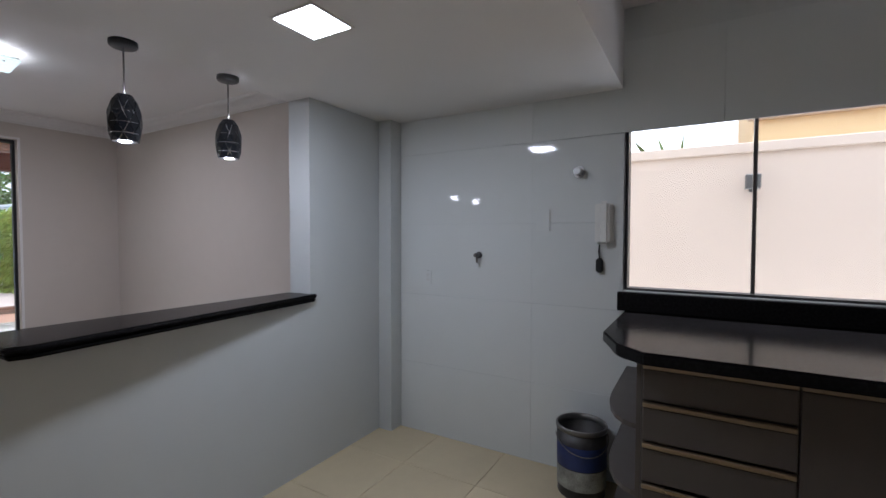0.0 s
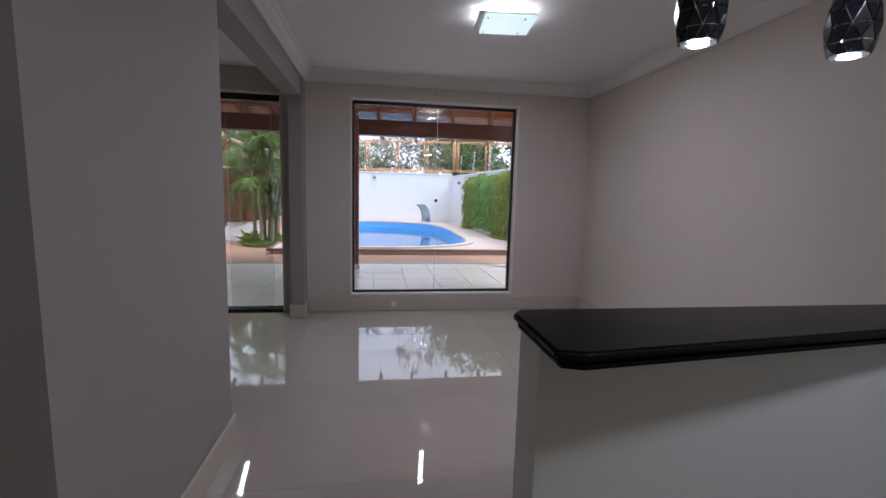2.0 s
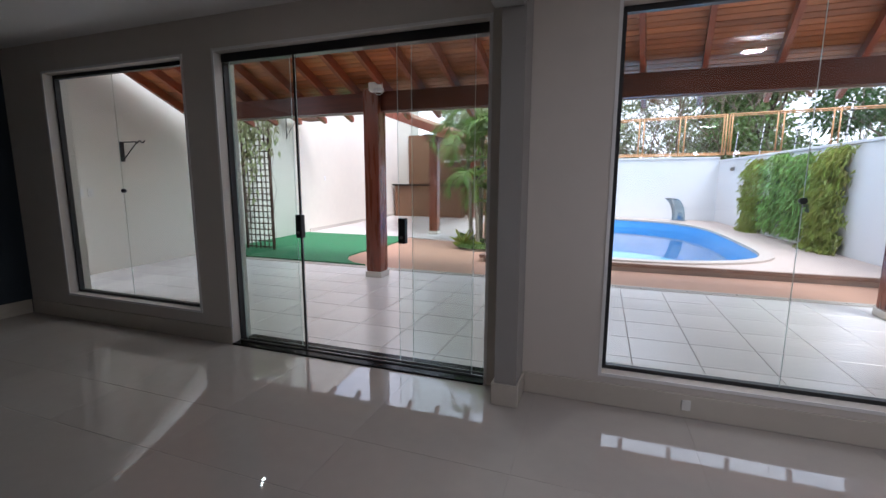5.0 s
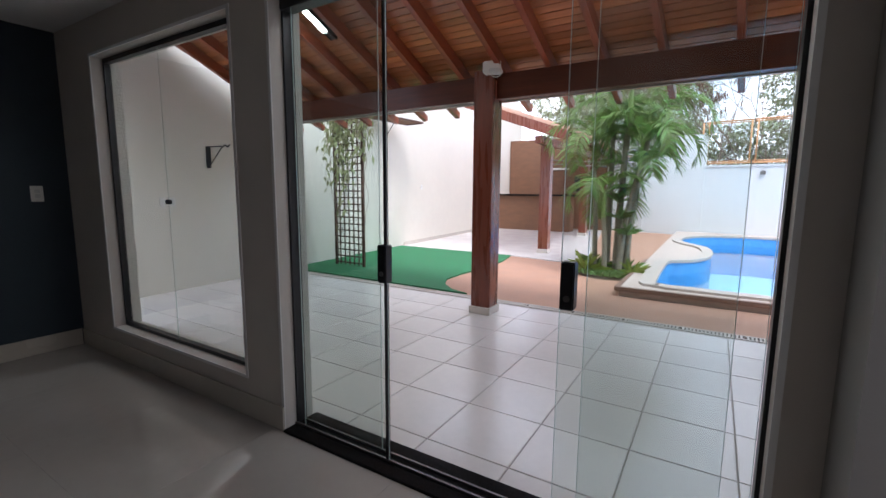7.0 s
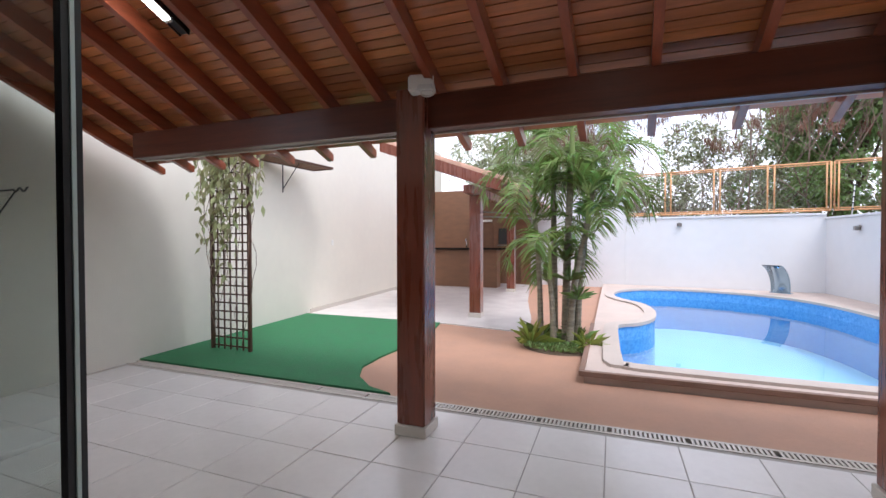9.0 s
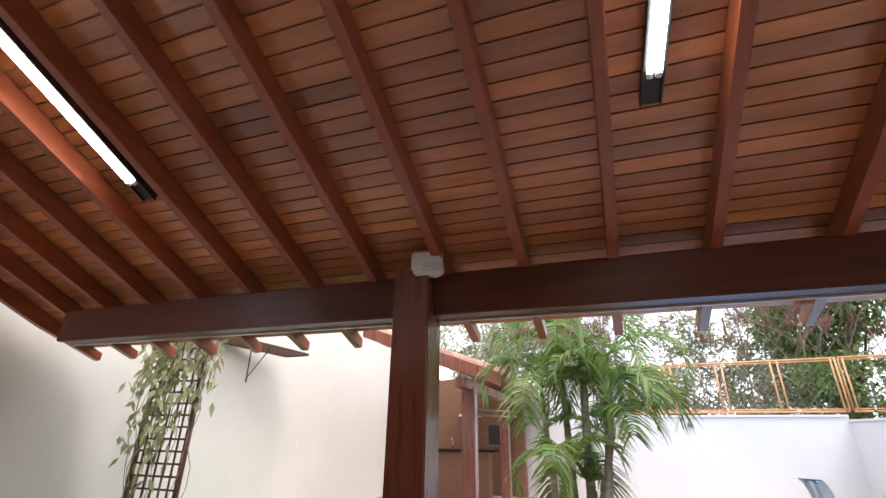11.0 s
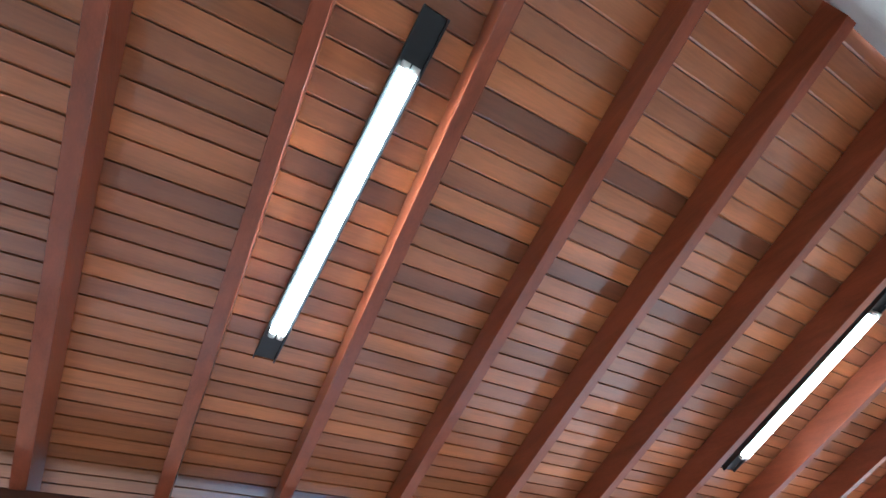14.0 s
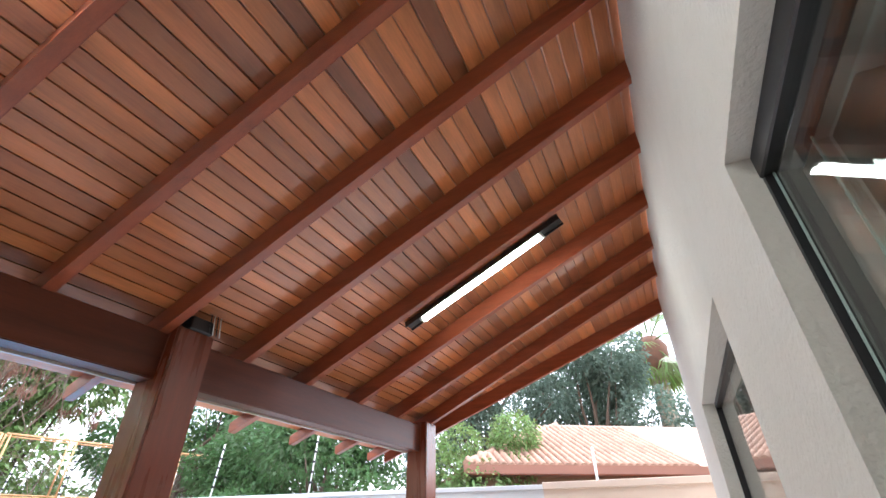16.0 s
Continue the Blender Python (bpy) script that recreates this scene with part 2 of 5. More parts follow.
def pool_tile_material(name, c1, c2, mortar, size):
    m = material(name, c1, 0.25, var=0.15, scale=12)
    n, l = m.node_tree.nodes, m.node_tree.links
    br, geo, mul = n.new("ShaderNodeTexVoronoi"), n.new("ShaderNodeTexCoord"), n.new("ShaderNodeMixRGB")
    br.inputs["Scale"].default_value = size
    l.new(geo.outputs["Object"], br.inputs["Vector"])
    mul.blend_type = "MIX"
    mul.inputs[1].default_value, mul.inputs[2].default_value = (*c1, 1), (*c2, 1)
    l.new(br.outputs["Color"], mul.inputs[0])
    l.new(mul.outputs[0], n["Principled BSDF"].inputs["Base Color"])
    return m
M_POOLTILE = pool_tile_material("blue pool mosaic", (0.06, 0.23, 0.52), (0.13, 0.36, 0.66), (0.3, 0.5, 0.7), 28)
M_POOLFLOOR = material("pale blue pool floor", (0.4, 0.68, 0.82), 0.5, var=0.06, scale=1.5)
M_WATER = glass_material("still pool water", (0.8, 0.93, 0.98), 0.01)

# ---------- mesh helpers ----------
def box(bm, x0, x1, y0, y1, z0, z1):
    v = [bm.verts.new(p) for p in ((x0, y0, z0), (x1, y0, z0), (x1, y1, z0), (x0, y1, z0), (x0, y0, z1), (x1, y0, z1), (x1, y1, z1), (x0, y1, z1))]
    for f in ((0, 3, 2, 1), (4, 5, 6, 7), (0, 1, 5, 4), (1, 2, 6, 5), (2, 3, 7, 6), (3, 0, 4, 7)):
        bm.faces.new([v[i] for i in f])
    return v

def bevelled(bm, width=0.004, segments=2):
    bmesh.ops.bevel(bm, geom=list(bm.edges), offset=width, segments=segments, affect="EDGES", clamp_overlap=True)
    return bm

def rod(bm, a, b, r0, r1=None, seg=10, caps=True):
    a, b = Vector(a), Vector(b)
    r1 = r0 if r1 is None else r1
    q = (b - a).to_track_quat("Z", "Y")
    rings = []
    for c, r in ((a, r0), (b, r1)):
        rings.append([bm.verts.new(c + q @ Vector((r * math.cos(i * 2 * math.pi / seg), r * math.sin(i * 2 * math.pi / seg), 0))) for i in range(seg)])
    for i in range(seg):
        f = bm.faces.new((rings[0][i], rings[0][(i + 1) % seg], rings[1][(i + 1) % seg], rings[1][i]))
        f.smooth = True
    if caps:
        bm.faces.new(rings[0][::-1])
        bm.faces.new(rings[1])

def lathe(bm, prof, c=(0, 0, 0), seg=24):
    """Revolve (radius, height) pairs about a vertical axis through c."""
    rings = []
    for r, z in prof:
        if r < 1e-5:
            rings.append([bm.verts.new((c[0], c[1], c[2] + z))])
        else:
            rings.append([bm.verts.new((c[0] + r * math.cos(i * 2 * math.pi / seg), c[1] + r * math.sin(i * 2 * math.pi / seg), c[2] + z)) for i in range(seg)])
    for a, b in zip(rings, rings[1:]):
        for i in range(seg):
            j = (i + 1) % seg
            if len(a) == 1 and len(b) == 1:
                continue
            vs = (a[0], b[j], b[i]) if len(a) == 1 else (a[i], a[j], b[0]) if len(b) == 1 else (a[i], a[j], b[j], b[i])
            bm.faces.new(vs).smooth = True

def tube(bm, pts, r, seg=8):
    for a, b in zip(pts, pts[1:]):
        rod(bm, a, b, r, seg=seg)

def prism(bm, poly, z0, z1):
    lo = [bm.verts.new((x, y, z0)) for x, y in poly]
    hi = [bm.verts.new((x, y, z1)) for x, y in poly]
    n = len(poly)
    bm.faces.new(lo[::-1])
    bm.faces.new(hi)
    for i in range(n):
        bm.faces.new((lo[i], lo[(i + 1) % n], hi[(i + 1) % n], hi[i]))

def mesh_of(bm, name, mat):
    bmesh.ops.recalc_face_normals(bm, faces=bm.faces)
    me = bpy.data.meshes.new(name)
    bm.to_mesh(me)
    bm.free()
    me.materials.append(mat)
    return me

def part(name, bm, mat, parent=None, label=""):
    ob = new(name, mesh_of(bm, name, mat))
    if parent:
        ob.parent = parent
    return tagged(ob, label)

def piece(name, me, parent, m):
    """A piece that shares its mesh with its likes."""
    ob = new(name, me)
    ob.parent = parent
    ob.matrix_basis = m
    return ob

def thing(name, label, category, group="", at=(0, 0, 0), rz=0):
    e = new(name)
    e.empty_display_size = 0.1
    e.matrix_basis = pose(*at, 0, 0, rz)
    return tagged(e, label, category, group)

def structure(name, bm, mat, label, category=""):
    return tagged(part(name, bm, mat), label, category or name.split("_")[0], kind="structure")

def boxes(*bs):
    bm = bmesh.new()
    for b in bs:
        box(bm, *b)
    return bm

def wall_x(x0, x1, y0, y1, z0, z1, holes):
    """A wall along x with holes (xa, xb, za, zb) that go through it, in x order."""
    bm = bmesh.new()
    x = x0
    for xa, xb, za, zb in holes:
        box(bm, x, xa, y0, y1, z0, z1)
        if za > z0:
            box(bm, xa, xb, y0, y1, z0, za)
        if zb < z1:
            box(bm, xa, xb, y0, y1, zb, z1)
        x = xb
    box(bm, x, x1, y0, y1, z0, z1)
    return bm

# ---------- house shell ----------
YI, YO, YG = 0.20, 0.38, 0.29   # inner face, outer face and glass line of the garden wall
CEIL, SOFFIT = 2.40, 2.012
XR, XL, XK = 2.95, -4.72, 2.98  # inner faces: living right, far left, kitchen
DOOR = (-2.255, -0.252, 0.0, 2.16)
WIN = (0.436, 2.145, 0.185, 2.155)
LWIN = (-4.15, -2.57, 0.235, 2.15)

def wall_layer(name, x1, y0, y1, z1, mat, label):
    structure(name, wall_x(XL, x1, y0, y1, -0.05, z1, [LWIN, DOOR, WIN]), mat, label, "wall")

wall_layer("wall_garden_inside", XR + 0.15, YI, 0.30, 3.4, M_WALL, "beige painted wall with glass door and windows")
wall_layer("wall_garden_outside", 3.38, 0.30, YO, 3.4, M_EXT, "cream textured outside wall of the house")
structure("wall_right", boxes((XR, XR + 0.15, -3.30, YI, 0, 2.7)), M_WALL, "plain beige painted living room wall", "wall")
structure("wall_left", boxes((XL - 0.15, XL, -7, YO, 0, 3.4)), M_NAVY, "dark slate blue painted wall", "wall")
structure("wall_partition", boxes((-0.17, -0.02, -3.36, -2.19, 0, CEIL), (-0.17, -0.02, -2.19, -0.03, 2.115, CEIL)), M_WALL_DIM, "beige painted partition wall with lintel beam", "wall")
structure("wall_kitchen_left", boxes((-0.95, -0.8, -7, -3.36, 0, CEIL), (-0.8, -0.17, -3.5, -3.36, 0, CEIL)), M_WALL_DIM, "plain painted kitchen side wall", "wall")
structure("wall_back", boxes((XL, XR + 0.3, -7.15, -7.0, 0, 2.7)), M_WALL, "plain painted back wall", "wall")
structure("pillar", boxes((-0.135, -0.012, -0.018, YI - 0.002, 0, CEIL)), M_WALL_DIM, "beige painted pillar under the lintel beam", "pillar")
structure("floor", boxes((XL, XR, -3.40, YI, -0.06, -0.0015), (XL, -0.8, -7, -3.40, -0.06, -0.0015)), M_GROUTL, "grout bed of the polished porcelain floor", "floor")
structure("floor_kitchen", boxes((-0.8, XK, -7, -3.40, -0.06, -0.004)), M_GROUTK, "grout bed of the beige kitchen floor", "floor")
structure("ceiling", boxes((XL, XR + 0.15, -3.30, YI, CEIL, CEIL + 0.1), (XL, -0.1, -7, -3.30, CEIL, CEIL + 0.1)), M_CEIL, "smooth white plaster living room ceiling", "ceiling")
structure("ceiling_kitchen", boxes((-0.02, XK, -4.93, -3.30, SOFFIT, CEIL + 0.1), (-0.02, XK, -7, -4.93, CEIL, CEIL + 0.1)), M_CEIL, "lowered white plaster kitchen ceiling", "ceiling")
structure("wall_kitchen", boxes((XK + 0.008, 3.13, -4.94, -3.46, 0, 2.5), (XK + 0.008, 3.13, -7, -4.94, 0, 1.0), (XK + 0.008, 3.13, -7, -4.94, 1.87, 2.5)), M_GROUTW, "kitchen wall behind glossy white tiles", "wall")
structure("wall_bar", boxes((1.06, 2.29, -3.46, -3.32, 0, 0.915)), M_TILEP, "pale grey painted half wall below the bar", "wall")
structure("wall_bar_column", boxes((2.29, 2.92, -3.46, -3.302, 0, SOFFIT)), M_TILEP, "pale painted wall beside the bar opening", "wall")
structure("column_kitchen", boxes((2.875, XK + 0.1, -3.56, -3.462, 0, SOFFIT)), M_TILEP, "narrow pale column in the kitchen corner", "column")

# crown moulding: a stepped cove run along the living room walls
def crown(a, b, inward):
    bm = bmesh.new()
    prof = [(0, 0), (0.012, 0), (0.018, 0.018), (0.045, 0.04), (0.062, 0.072), (0.08, 0.082), (0.085, 0.1), (0, 0.1)]
    a, b, n = Vector(a), Vector(b), Vector(inward)
    rings = [[bm.verts.new(p + n * u + Vector((0, 0, CEIL - 0.1 + v))) for u, v in prof] for p in (a, b)]
    for i in range(len(prof)):
        j = (i + 1) % len(prof)
        bm.faces.new((rings[0][i], rings[0][j], rings[1][j], rings[1][i]))
    bm.faces.new(rings[0])
    bm.faces.new(rings[1][::-1])
    return bm
structure("crown_moulding", crown((-0.02, YI - 0.001, 0), (XR, YI - 0.001, 0), (0, -1, 0)), M_CEIL, "white plaster crown moulding", "moulding")
structure("crown_moulding", crown((XR - 0.001, -3.3, 0), (XR - 0.001, YI, 0), (-1, 0, 0)), M_CEIL, "white plaster crown moulding", "moulding")
structure("crown_moulding", crown((-0.019, -3.3, 0), (-0.019, YI, 0), (1, 0, 0)), M_CEIL, "white plaster crown moulding", "moulding")

# skirting
SK = 0.13
def skirting(x0, x1, y0, y1):
    structure("baseboard", bevelled(boxes((x0, x1, y0, y1, 0.001, SK)), 0.003, 1), M_BASE, "cream porcelain skirting board", "baseboard")
skirting(0.004, XR, YI - 0.016, YI - 0.001)
skirting(-4.70, DOOR[0], YI - 0.016, YI - 0.001)
skirting(-0.150, 0.002, -0.034, -0.019)
skirting(-0.011, 0.002, -0.018, YI - 0.017)
skirting(-0.150, -0.136, -0.018, YI - 0.017)
skirting(XR - 0.016, XR - 0.001, -3.29, YI - 0.017)
skirting(XL + 0.001, XL + 0.016, -5, YI - 0.017)
skirting(-0.019, -0.005, -3.35, -2.175)
skirting(-0.185, -0.019, -2.189, -2.175)

# window and door reveals, frames, glass
def window(name, hole, joint, label):
    x0, x1, z0, z1 = hole
    e = tagged(new(name), label, "window", kind="structure")
    fr = bmesh.new()
    w = 0.022
    box(fr, x0, x1, YG - 0.02, YG + 0.02, z0, z0 + w)
    box(fr, x0, x1, YG - 0.02, YG + 0.02, z1 - 0.03, z1)
    box(fr, x0, x0 + w, YG - 0.02, YG + 0.02, z0 + w, z1 - 0.03)
    box(fr, x1 - w, x1, YG - 0.02, YG + 0.02, z0 + w, z1 - 0.03)
    part("window_frame", fr, M_BLACK, e, "slim black metal frame")
    for a, b in ((x0 + w, joint - 0.002), (joint + 0.002, x1 - w)):
        g = part("pane", boxes((a, b, YG - 0.004, YG + 0.004, z0 + w, z1 - 0.03)), M_GLASS, e)
        g.visible_shadow = False
    part("joint_seal", boxes((joint - 0.0018, joint + 0.0018, YG - 0.001, YG + 0.001, z0 + w, z1 - 0.03)), M_SEAL, e, "pale silicone glass joint")
    bm = bmesh.new()
    rod(bm, (joint, YG - 0.014, 1.17), (joint, YG + 0.014, 1.17), 0.016, seg=14)
    part("glass_connector", bm, M_BLACK, e, "round black glass connector")
    tr = bmesh.new()
    t = 0.018
    for b in ((x0 - t, x1 + t, z0 - t, z0), (x0 - t, x1 + t, z1, z1 + t), (x0 - t, x0, z0, z1), (x1, x1 + t, z0, z1)):
        box(tr, b[0], b[1], YI - 0.006, YI + 0.001, b[2], b[3])
    part("trim", tr, M_CEIL, e, "thin white plaster trim")
    return e
window("window_1", WIN, 1.31, "large fixed window with slim black frame")
window("window_2", LWIN, -3.44, "tall fixed glass window with black frame")

door = tagged(new("door_1"), "open sliding glass door with black rails", "door", kind="structure")
bm = boxes((DOOR[0], DOOR[1], YG - 0.03, YG + 0.045, 2.10, 2.16))
part("top_rail", bevelled(bm, 0.004, 1), M_BLACK, door, "black sliding door top rail")
part("sill", bevelled(boxes((DOOR[0], DOOR[1], YI - 0.02, YO + 0.03, -0.01, 0.012)), 0.004, 1), M_GRANITE, door, "black granite threshold")
part("track", boxes((DOOR[0], DOOR[1], YG - 0.03, YG - 0.02, 0.012, 0.022), (DOOR[0], DOOR[1], YG + 0.02, YG + 0.03, 0.012, 0.022)), M_STEELD, door, "dark floor track")
part("jamb_trim", boxes((DOOR[0] - 0.018, DOOR[0], YI - 0.006, YI + 0.001, 0, 2.18), (DOOR[1], DOOR[1] + 0.018, YI - 0.006, YI + 0.001, 0, 2.18), (DOOR[0], DOOR[1], YI - 0.006, YI + 0.001, 2.16, 2.178)), M_CEIL, door, "thin white plaster trim")
part("jamb_profile", boxes((DOOR[0], DOOR[0] + 0.012, YG - 0.02, YG + 0.04, 0.012, 2.10), (DOOR[1] - 0.012, DOOR[1], YG - 0.02, YG + 0.04, 0.012, 2.10)), M_BLACK, door, "black jamb profile")
def sash(x0, x1, y, edge, hx):
    """One glass leaf; edge: the x of its black pull stile, or None."""
    leaf = part("glass_leaf", boxes((x0, x1, y - 0.004, y + 0.004, 0.022, 2.105)), M_GLASS, door)
    leaf.visible_shadow = False
    part("glass_edge", boxes((x0 - 0.002, x0 - 0.0002, y - 0.002, y + 0.002, 0.022, 2.105), (x1 + 0.0002, x1 + 0.002, y - 0.002, y + 0.002, 0.022, 2.105)), M_SEAL, leaf, "polished pale glass edge")
    if edge is not None:
        part("pull_stile", boxes((edge - 0.006, edge + 0.006, y - 0.009, y + 0.009, 0.022, 2.105)), M_BLACK, leaf, "slim black stile")
    if hx is not None:
        h = part("door_handle", bevelled(boxes((hx - 0.024, hx + 0.024, y - 0.024, y + 0.024, 0.855, 1.02)), 0.004), M_BLACK, leaf, "black box lock handle")
        bm = bmesh.new()
        rod(bm, (hx, y - 0.028, 0.895), (hx, y - 0.023, 0.895), 0.011, seg=14)
        part("lock_cylinder", bm, M_STEELD, h, "round key cylinder")
sash(-2.235, -1.70, YG + 0.025, None, None)
sash(-2.18, -1.62, YG - 0.022, -1.626, -1.635)
sash(-0.78, -0.27, YG + 0.025, None, None)
sash(-0.857, -0.35, YG - 0.022, None, -0.83)

# ---------- kitchen ----------
def cabinet():
    c = thing("kitchen_cabinet", "taupe kitchen base cabinet with drawers and door", "cabinet", at=(2.235, -5.11, 0))
    part("body", boxes((0.02, 0.73, -2.0, -0.001, 0.1, 0.855)), M_TAUPE, c, "taupe laminate carcass")
    part("plinth", boxes((0.06, 0.73, -2.0, -0.001, 0, 0.1)), M_BLACK, c, "dark recessed plinth")
    z = 0.845
    for h in (0.125, 0.135, 0.135, 0.27):
        d = part("drawer", bevelled(boxes((0.0, 0.019, -0.425, -0.006, z - h, z - 0.022)), 0.002, 1), M_TAUPE, c)
        part("handle", bevelled(boxes((-0.006, 0.012, -0.425, -0.006, z - 0.02, z - 0.003)), 0.003, 1), M_BRONZE, d, "bronze metal grip strip")
        z -= h + 0.006
    dr = part("door", bevelled(boxes((0.0, 0.019, -0.90, -0.431, 0.12, 0.823)), 0.002, 1), M_TAUPE, c)
    part("handle", bevelled(boxes((-0.006, 0.012, -0.90, -0.431, 0.825, 0.842)), 0.003, 1), M_BRONZE, dr, "bronze metal grip strip")
    dr = part("door", bevelled(boxes((0.0, 0.019, -1.40, -0.906, 0.12, 0.823)), 0.002, 1), M_TAUPE, c)
    part("handle", bevelled(boxes((-0.006, 0.012, -1.40, -0.906, 0.825, 0.842)), 0.003, 1), M_BRONZE, dr, "bronze metal grip strip")
cabinet()

def corner_shelf():
    c = thing("corner_shelf", "open taupe corner shelf unit with rounded shelves", "shelf", at=(2.255, -5.11, 0))
    part("back_panel", boxes((0.0, 0.73, 0.0, 0.016, 0.1, 0.855)), M_TAUPE, c)
    for z in (0.1, 0.36, 0.60, 0.835):
        bm = bmesh.new()
        pts = [(0.01, 0.016), (0.73, 0.016), (0.73, 0.145), (0.30, 0.145)] + [(0.30 - 0.29 * math.sin(a), 0.016 + 0.129 * math.cos(a)) for a in (0.3, 0.6, 0.9, 1.2, 1.45)]
        prism(bm, pts, z, z + 0.018)
        part("shelf", bm, M_TAUPE, c)
    part("plinth", boxes((0.1, 0.73, 0.02, 0.12, 0, 0.1)), M_BLACK, c, "dark recessed plinth")
corner_shelf()

def worktop():
    c = thing("worktop", "black granite worktop with upstand and chamfered corner", "worktop")
    bm = bmesh.new()
    prism(bm, [(2.15, -7.0), (XK, -7.0), (XK, -4.95), (2.42, -4.95), (2.23, -5.03), (2.15, -5.12)], 0.857, 0.90)
    part("slab", bevelled(bm, 0.006, 2), M_GRANITE, c)
    part("upstand", bevelled(boxes((2.945, XK + 0.006, -7.0, -4.92, 0.902, 0.995)), 0.003, 1), M_GRANITE, c, "tall granite upstand under the window")
worktop()

def kitchen_window():
    e = tagged(new("window_3"), "kitchen window with black frame and two panes", "window", kind="structure")
    y0, y1, z0, z1, x = -6.6, -4.945, 1.0, 1.87, 3.05
    part("window_frame", boxes((x - 0.05, x + 0.03, y0, y1, z1 - 0.05, z1), (x - 0.05, x + 0.03, y0, y1, z0, z0 + 0.012), (x - 0.05, x + 0.03, y1 - 0.014, y1, z0 + 0.012, z1 - 0.05)), M_BLACK, e, "black metal frame")
    for a, b in ((y0, -5.49), (-5.48, y1 - 0.014)):
        g = part("pane", boxes((x - 0.004, x + 0.004, a, b, z0 + 0.012, z1 - 0.05)), M_GLASS, e)
        g.visible_shadow = False
    part("mullion", boxes((x - 0.012, x + 0.012, -5.493, -5.477, z0 + 0.012, z1 - 0.05)), M_STEELD, e, "slim grey meeting stile")
kitchen_window()

def bucket():
    c = thing("paint_bucket", "used metal paint bucket with blue label on floor", "bucket", at=(2.83, -4.78, 0))
    R, H = 0.118, 0.345
    bm = bmesh.new()
    lathe(bm, [(0, 0.012), (R * 0.94, 0.012), (R * 0.95, 0), (R * 0.97, 0.004), (R * 0.96, 0.02), (R, H * 0.5), (R * 1.02, H - 0.02), (R * 0.99, H - 0.02), (R * 0.94, 0.03), (0, 0.03)], seg=36)
    part("body", bm, M_TIN, c, "dark scuffed tin body")
    bm = bmesh.new()
    lathe(bm, [(R * 1.0, H - 0.028), (R * 1.05, H - 0.024), (R * 1.06, H - 0.004), (R * 1.02, H), (R * 0.97, H - 0.003), (R * 0.96, H - 0.03)], seg=36)
    part("rim", bm, M_STEELD, c, "rolled metal rim")
    for nm, za, zb, mat, lb in (("label_band", 0.15, 0.26, M_BLUE, "dark blue paper label"), ("label_picture", 0.05, 0.147, M_PALE, "pale printed lower label")):
        bm = bmesh.new()
        s = 26
        lo = [bm.verts.new(((R * 1.006 + 0.001) * math.cos(a), (R * 1.006 + 0.001) * math.sin(a), za)) for a in [2.1 + i * 3.0 / s for i in range(s + 1)]]
        hi = [bm.verts.new(((R * 1.018 + 0.001) * math.cos(a), (R * 1.018 + 0.001) * math.sin(a), zb)) for a in [2.1 + i * 3.0 / s for i in range(s + 1)]]
        for i in range(s):
            bm.faces.new((lo[i], lo[i + 1], hi[i + 1], hi[i])).smooth = True
        part(nm, bm, mat, c, lb)
    bm = bmesh.new()
    tube(bm, [(R * 1.07 * math.cos(a), R * 1.07 * math.sin(a), H - 0.05 - 0.07 * math.sin((a - 2.0) / 3.2 * math.pi)) for a in [2.0 + i * 0.2 for i in range(17)]], 0.0025, 6)
    part("handle", bm, M_STEELD, c, "thin wire bail handle")
bucket()

def wall_x_thing(name, label, cat, y, z):
    return thing(name, label, cat, at=(XK - 0.002, y, z))
p = wall_x_thing("interphone", "white wall interphone handset in its cradle", "interphone", -4.85, 1.34)
part("base", bevelled(boxes((-0.022, 0.0, -0.045, 0.045, -0.10, 0.10)), 0.006), M_WHITE, p)
part("handset", bevelled(boxes((-0.055, -0.022, -0.03, 0.02, -0.11, 0.11)), 0.012, 3), M_WHITE, p, "white plastic handset")
p = wall_x_thing("hanging_keys", "black key fob hanging from a cord", "key", -4.83, 1.17)
bm = bmesh.new()
tube(bm, [(-0.012, 0, 0.06), (-0.012, 0.004, 0.02), (-0.012, 0, -0.01)], 0.004, 6)
part("cord", bm, M_BLACK, p)
part("fob", bevelled(boxes((-0.022, -0.006, -0.018, 0.018, -0.085, -0.01)), 0.007, 2), M_BLACK, p)
def tap(name, label, y, z, r, body, m):
    p = wall_x_thing(name, label, "valve", y, z)
    bm = bmesh.new()
    rod(bm, (0, 0, 0), (-0.008, 0, 0), r * 1.25, r * 1.15, 20)
    part("rosette", bm, M_STEEL, p, "chrome rosette")
    bm = bmesh.new()
    rod(bm, (-0.008, 0, 0), (-0.04, 0, 0), r * 0.45, r * 0.45, 14)
    if body:
        rod(bm, (-0.035, 0, 0.012), (-0.035, 0, -0.045), r * 0.5, r * 0.35, 12)
    part("stem", bm, m, p)
    bm = bmesh.new()
    rod(bm, (-0.04, 0, 0), (-0.058, 0, 0), r * 0.85, r * 0.7, 8)
    part("knob", bm, m, p)
tap("water_valve", "round chrome stop valve on tiled wall", -4.72, 1.61, 0.026, False, M_STEEL)
tap("gas_tap", "small dark metal gas tap on tiled wall", -4.14, 1.16, 0.017, True, M_STEELD)
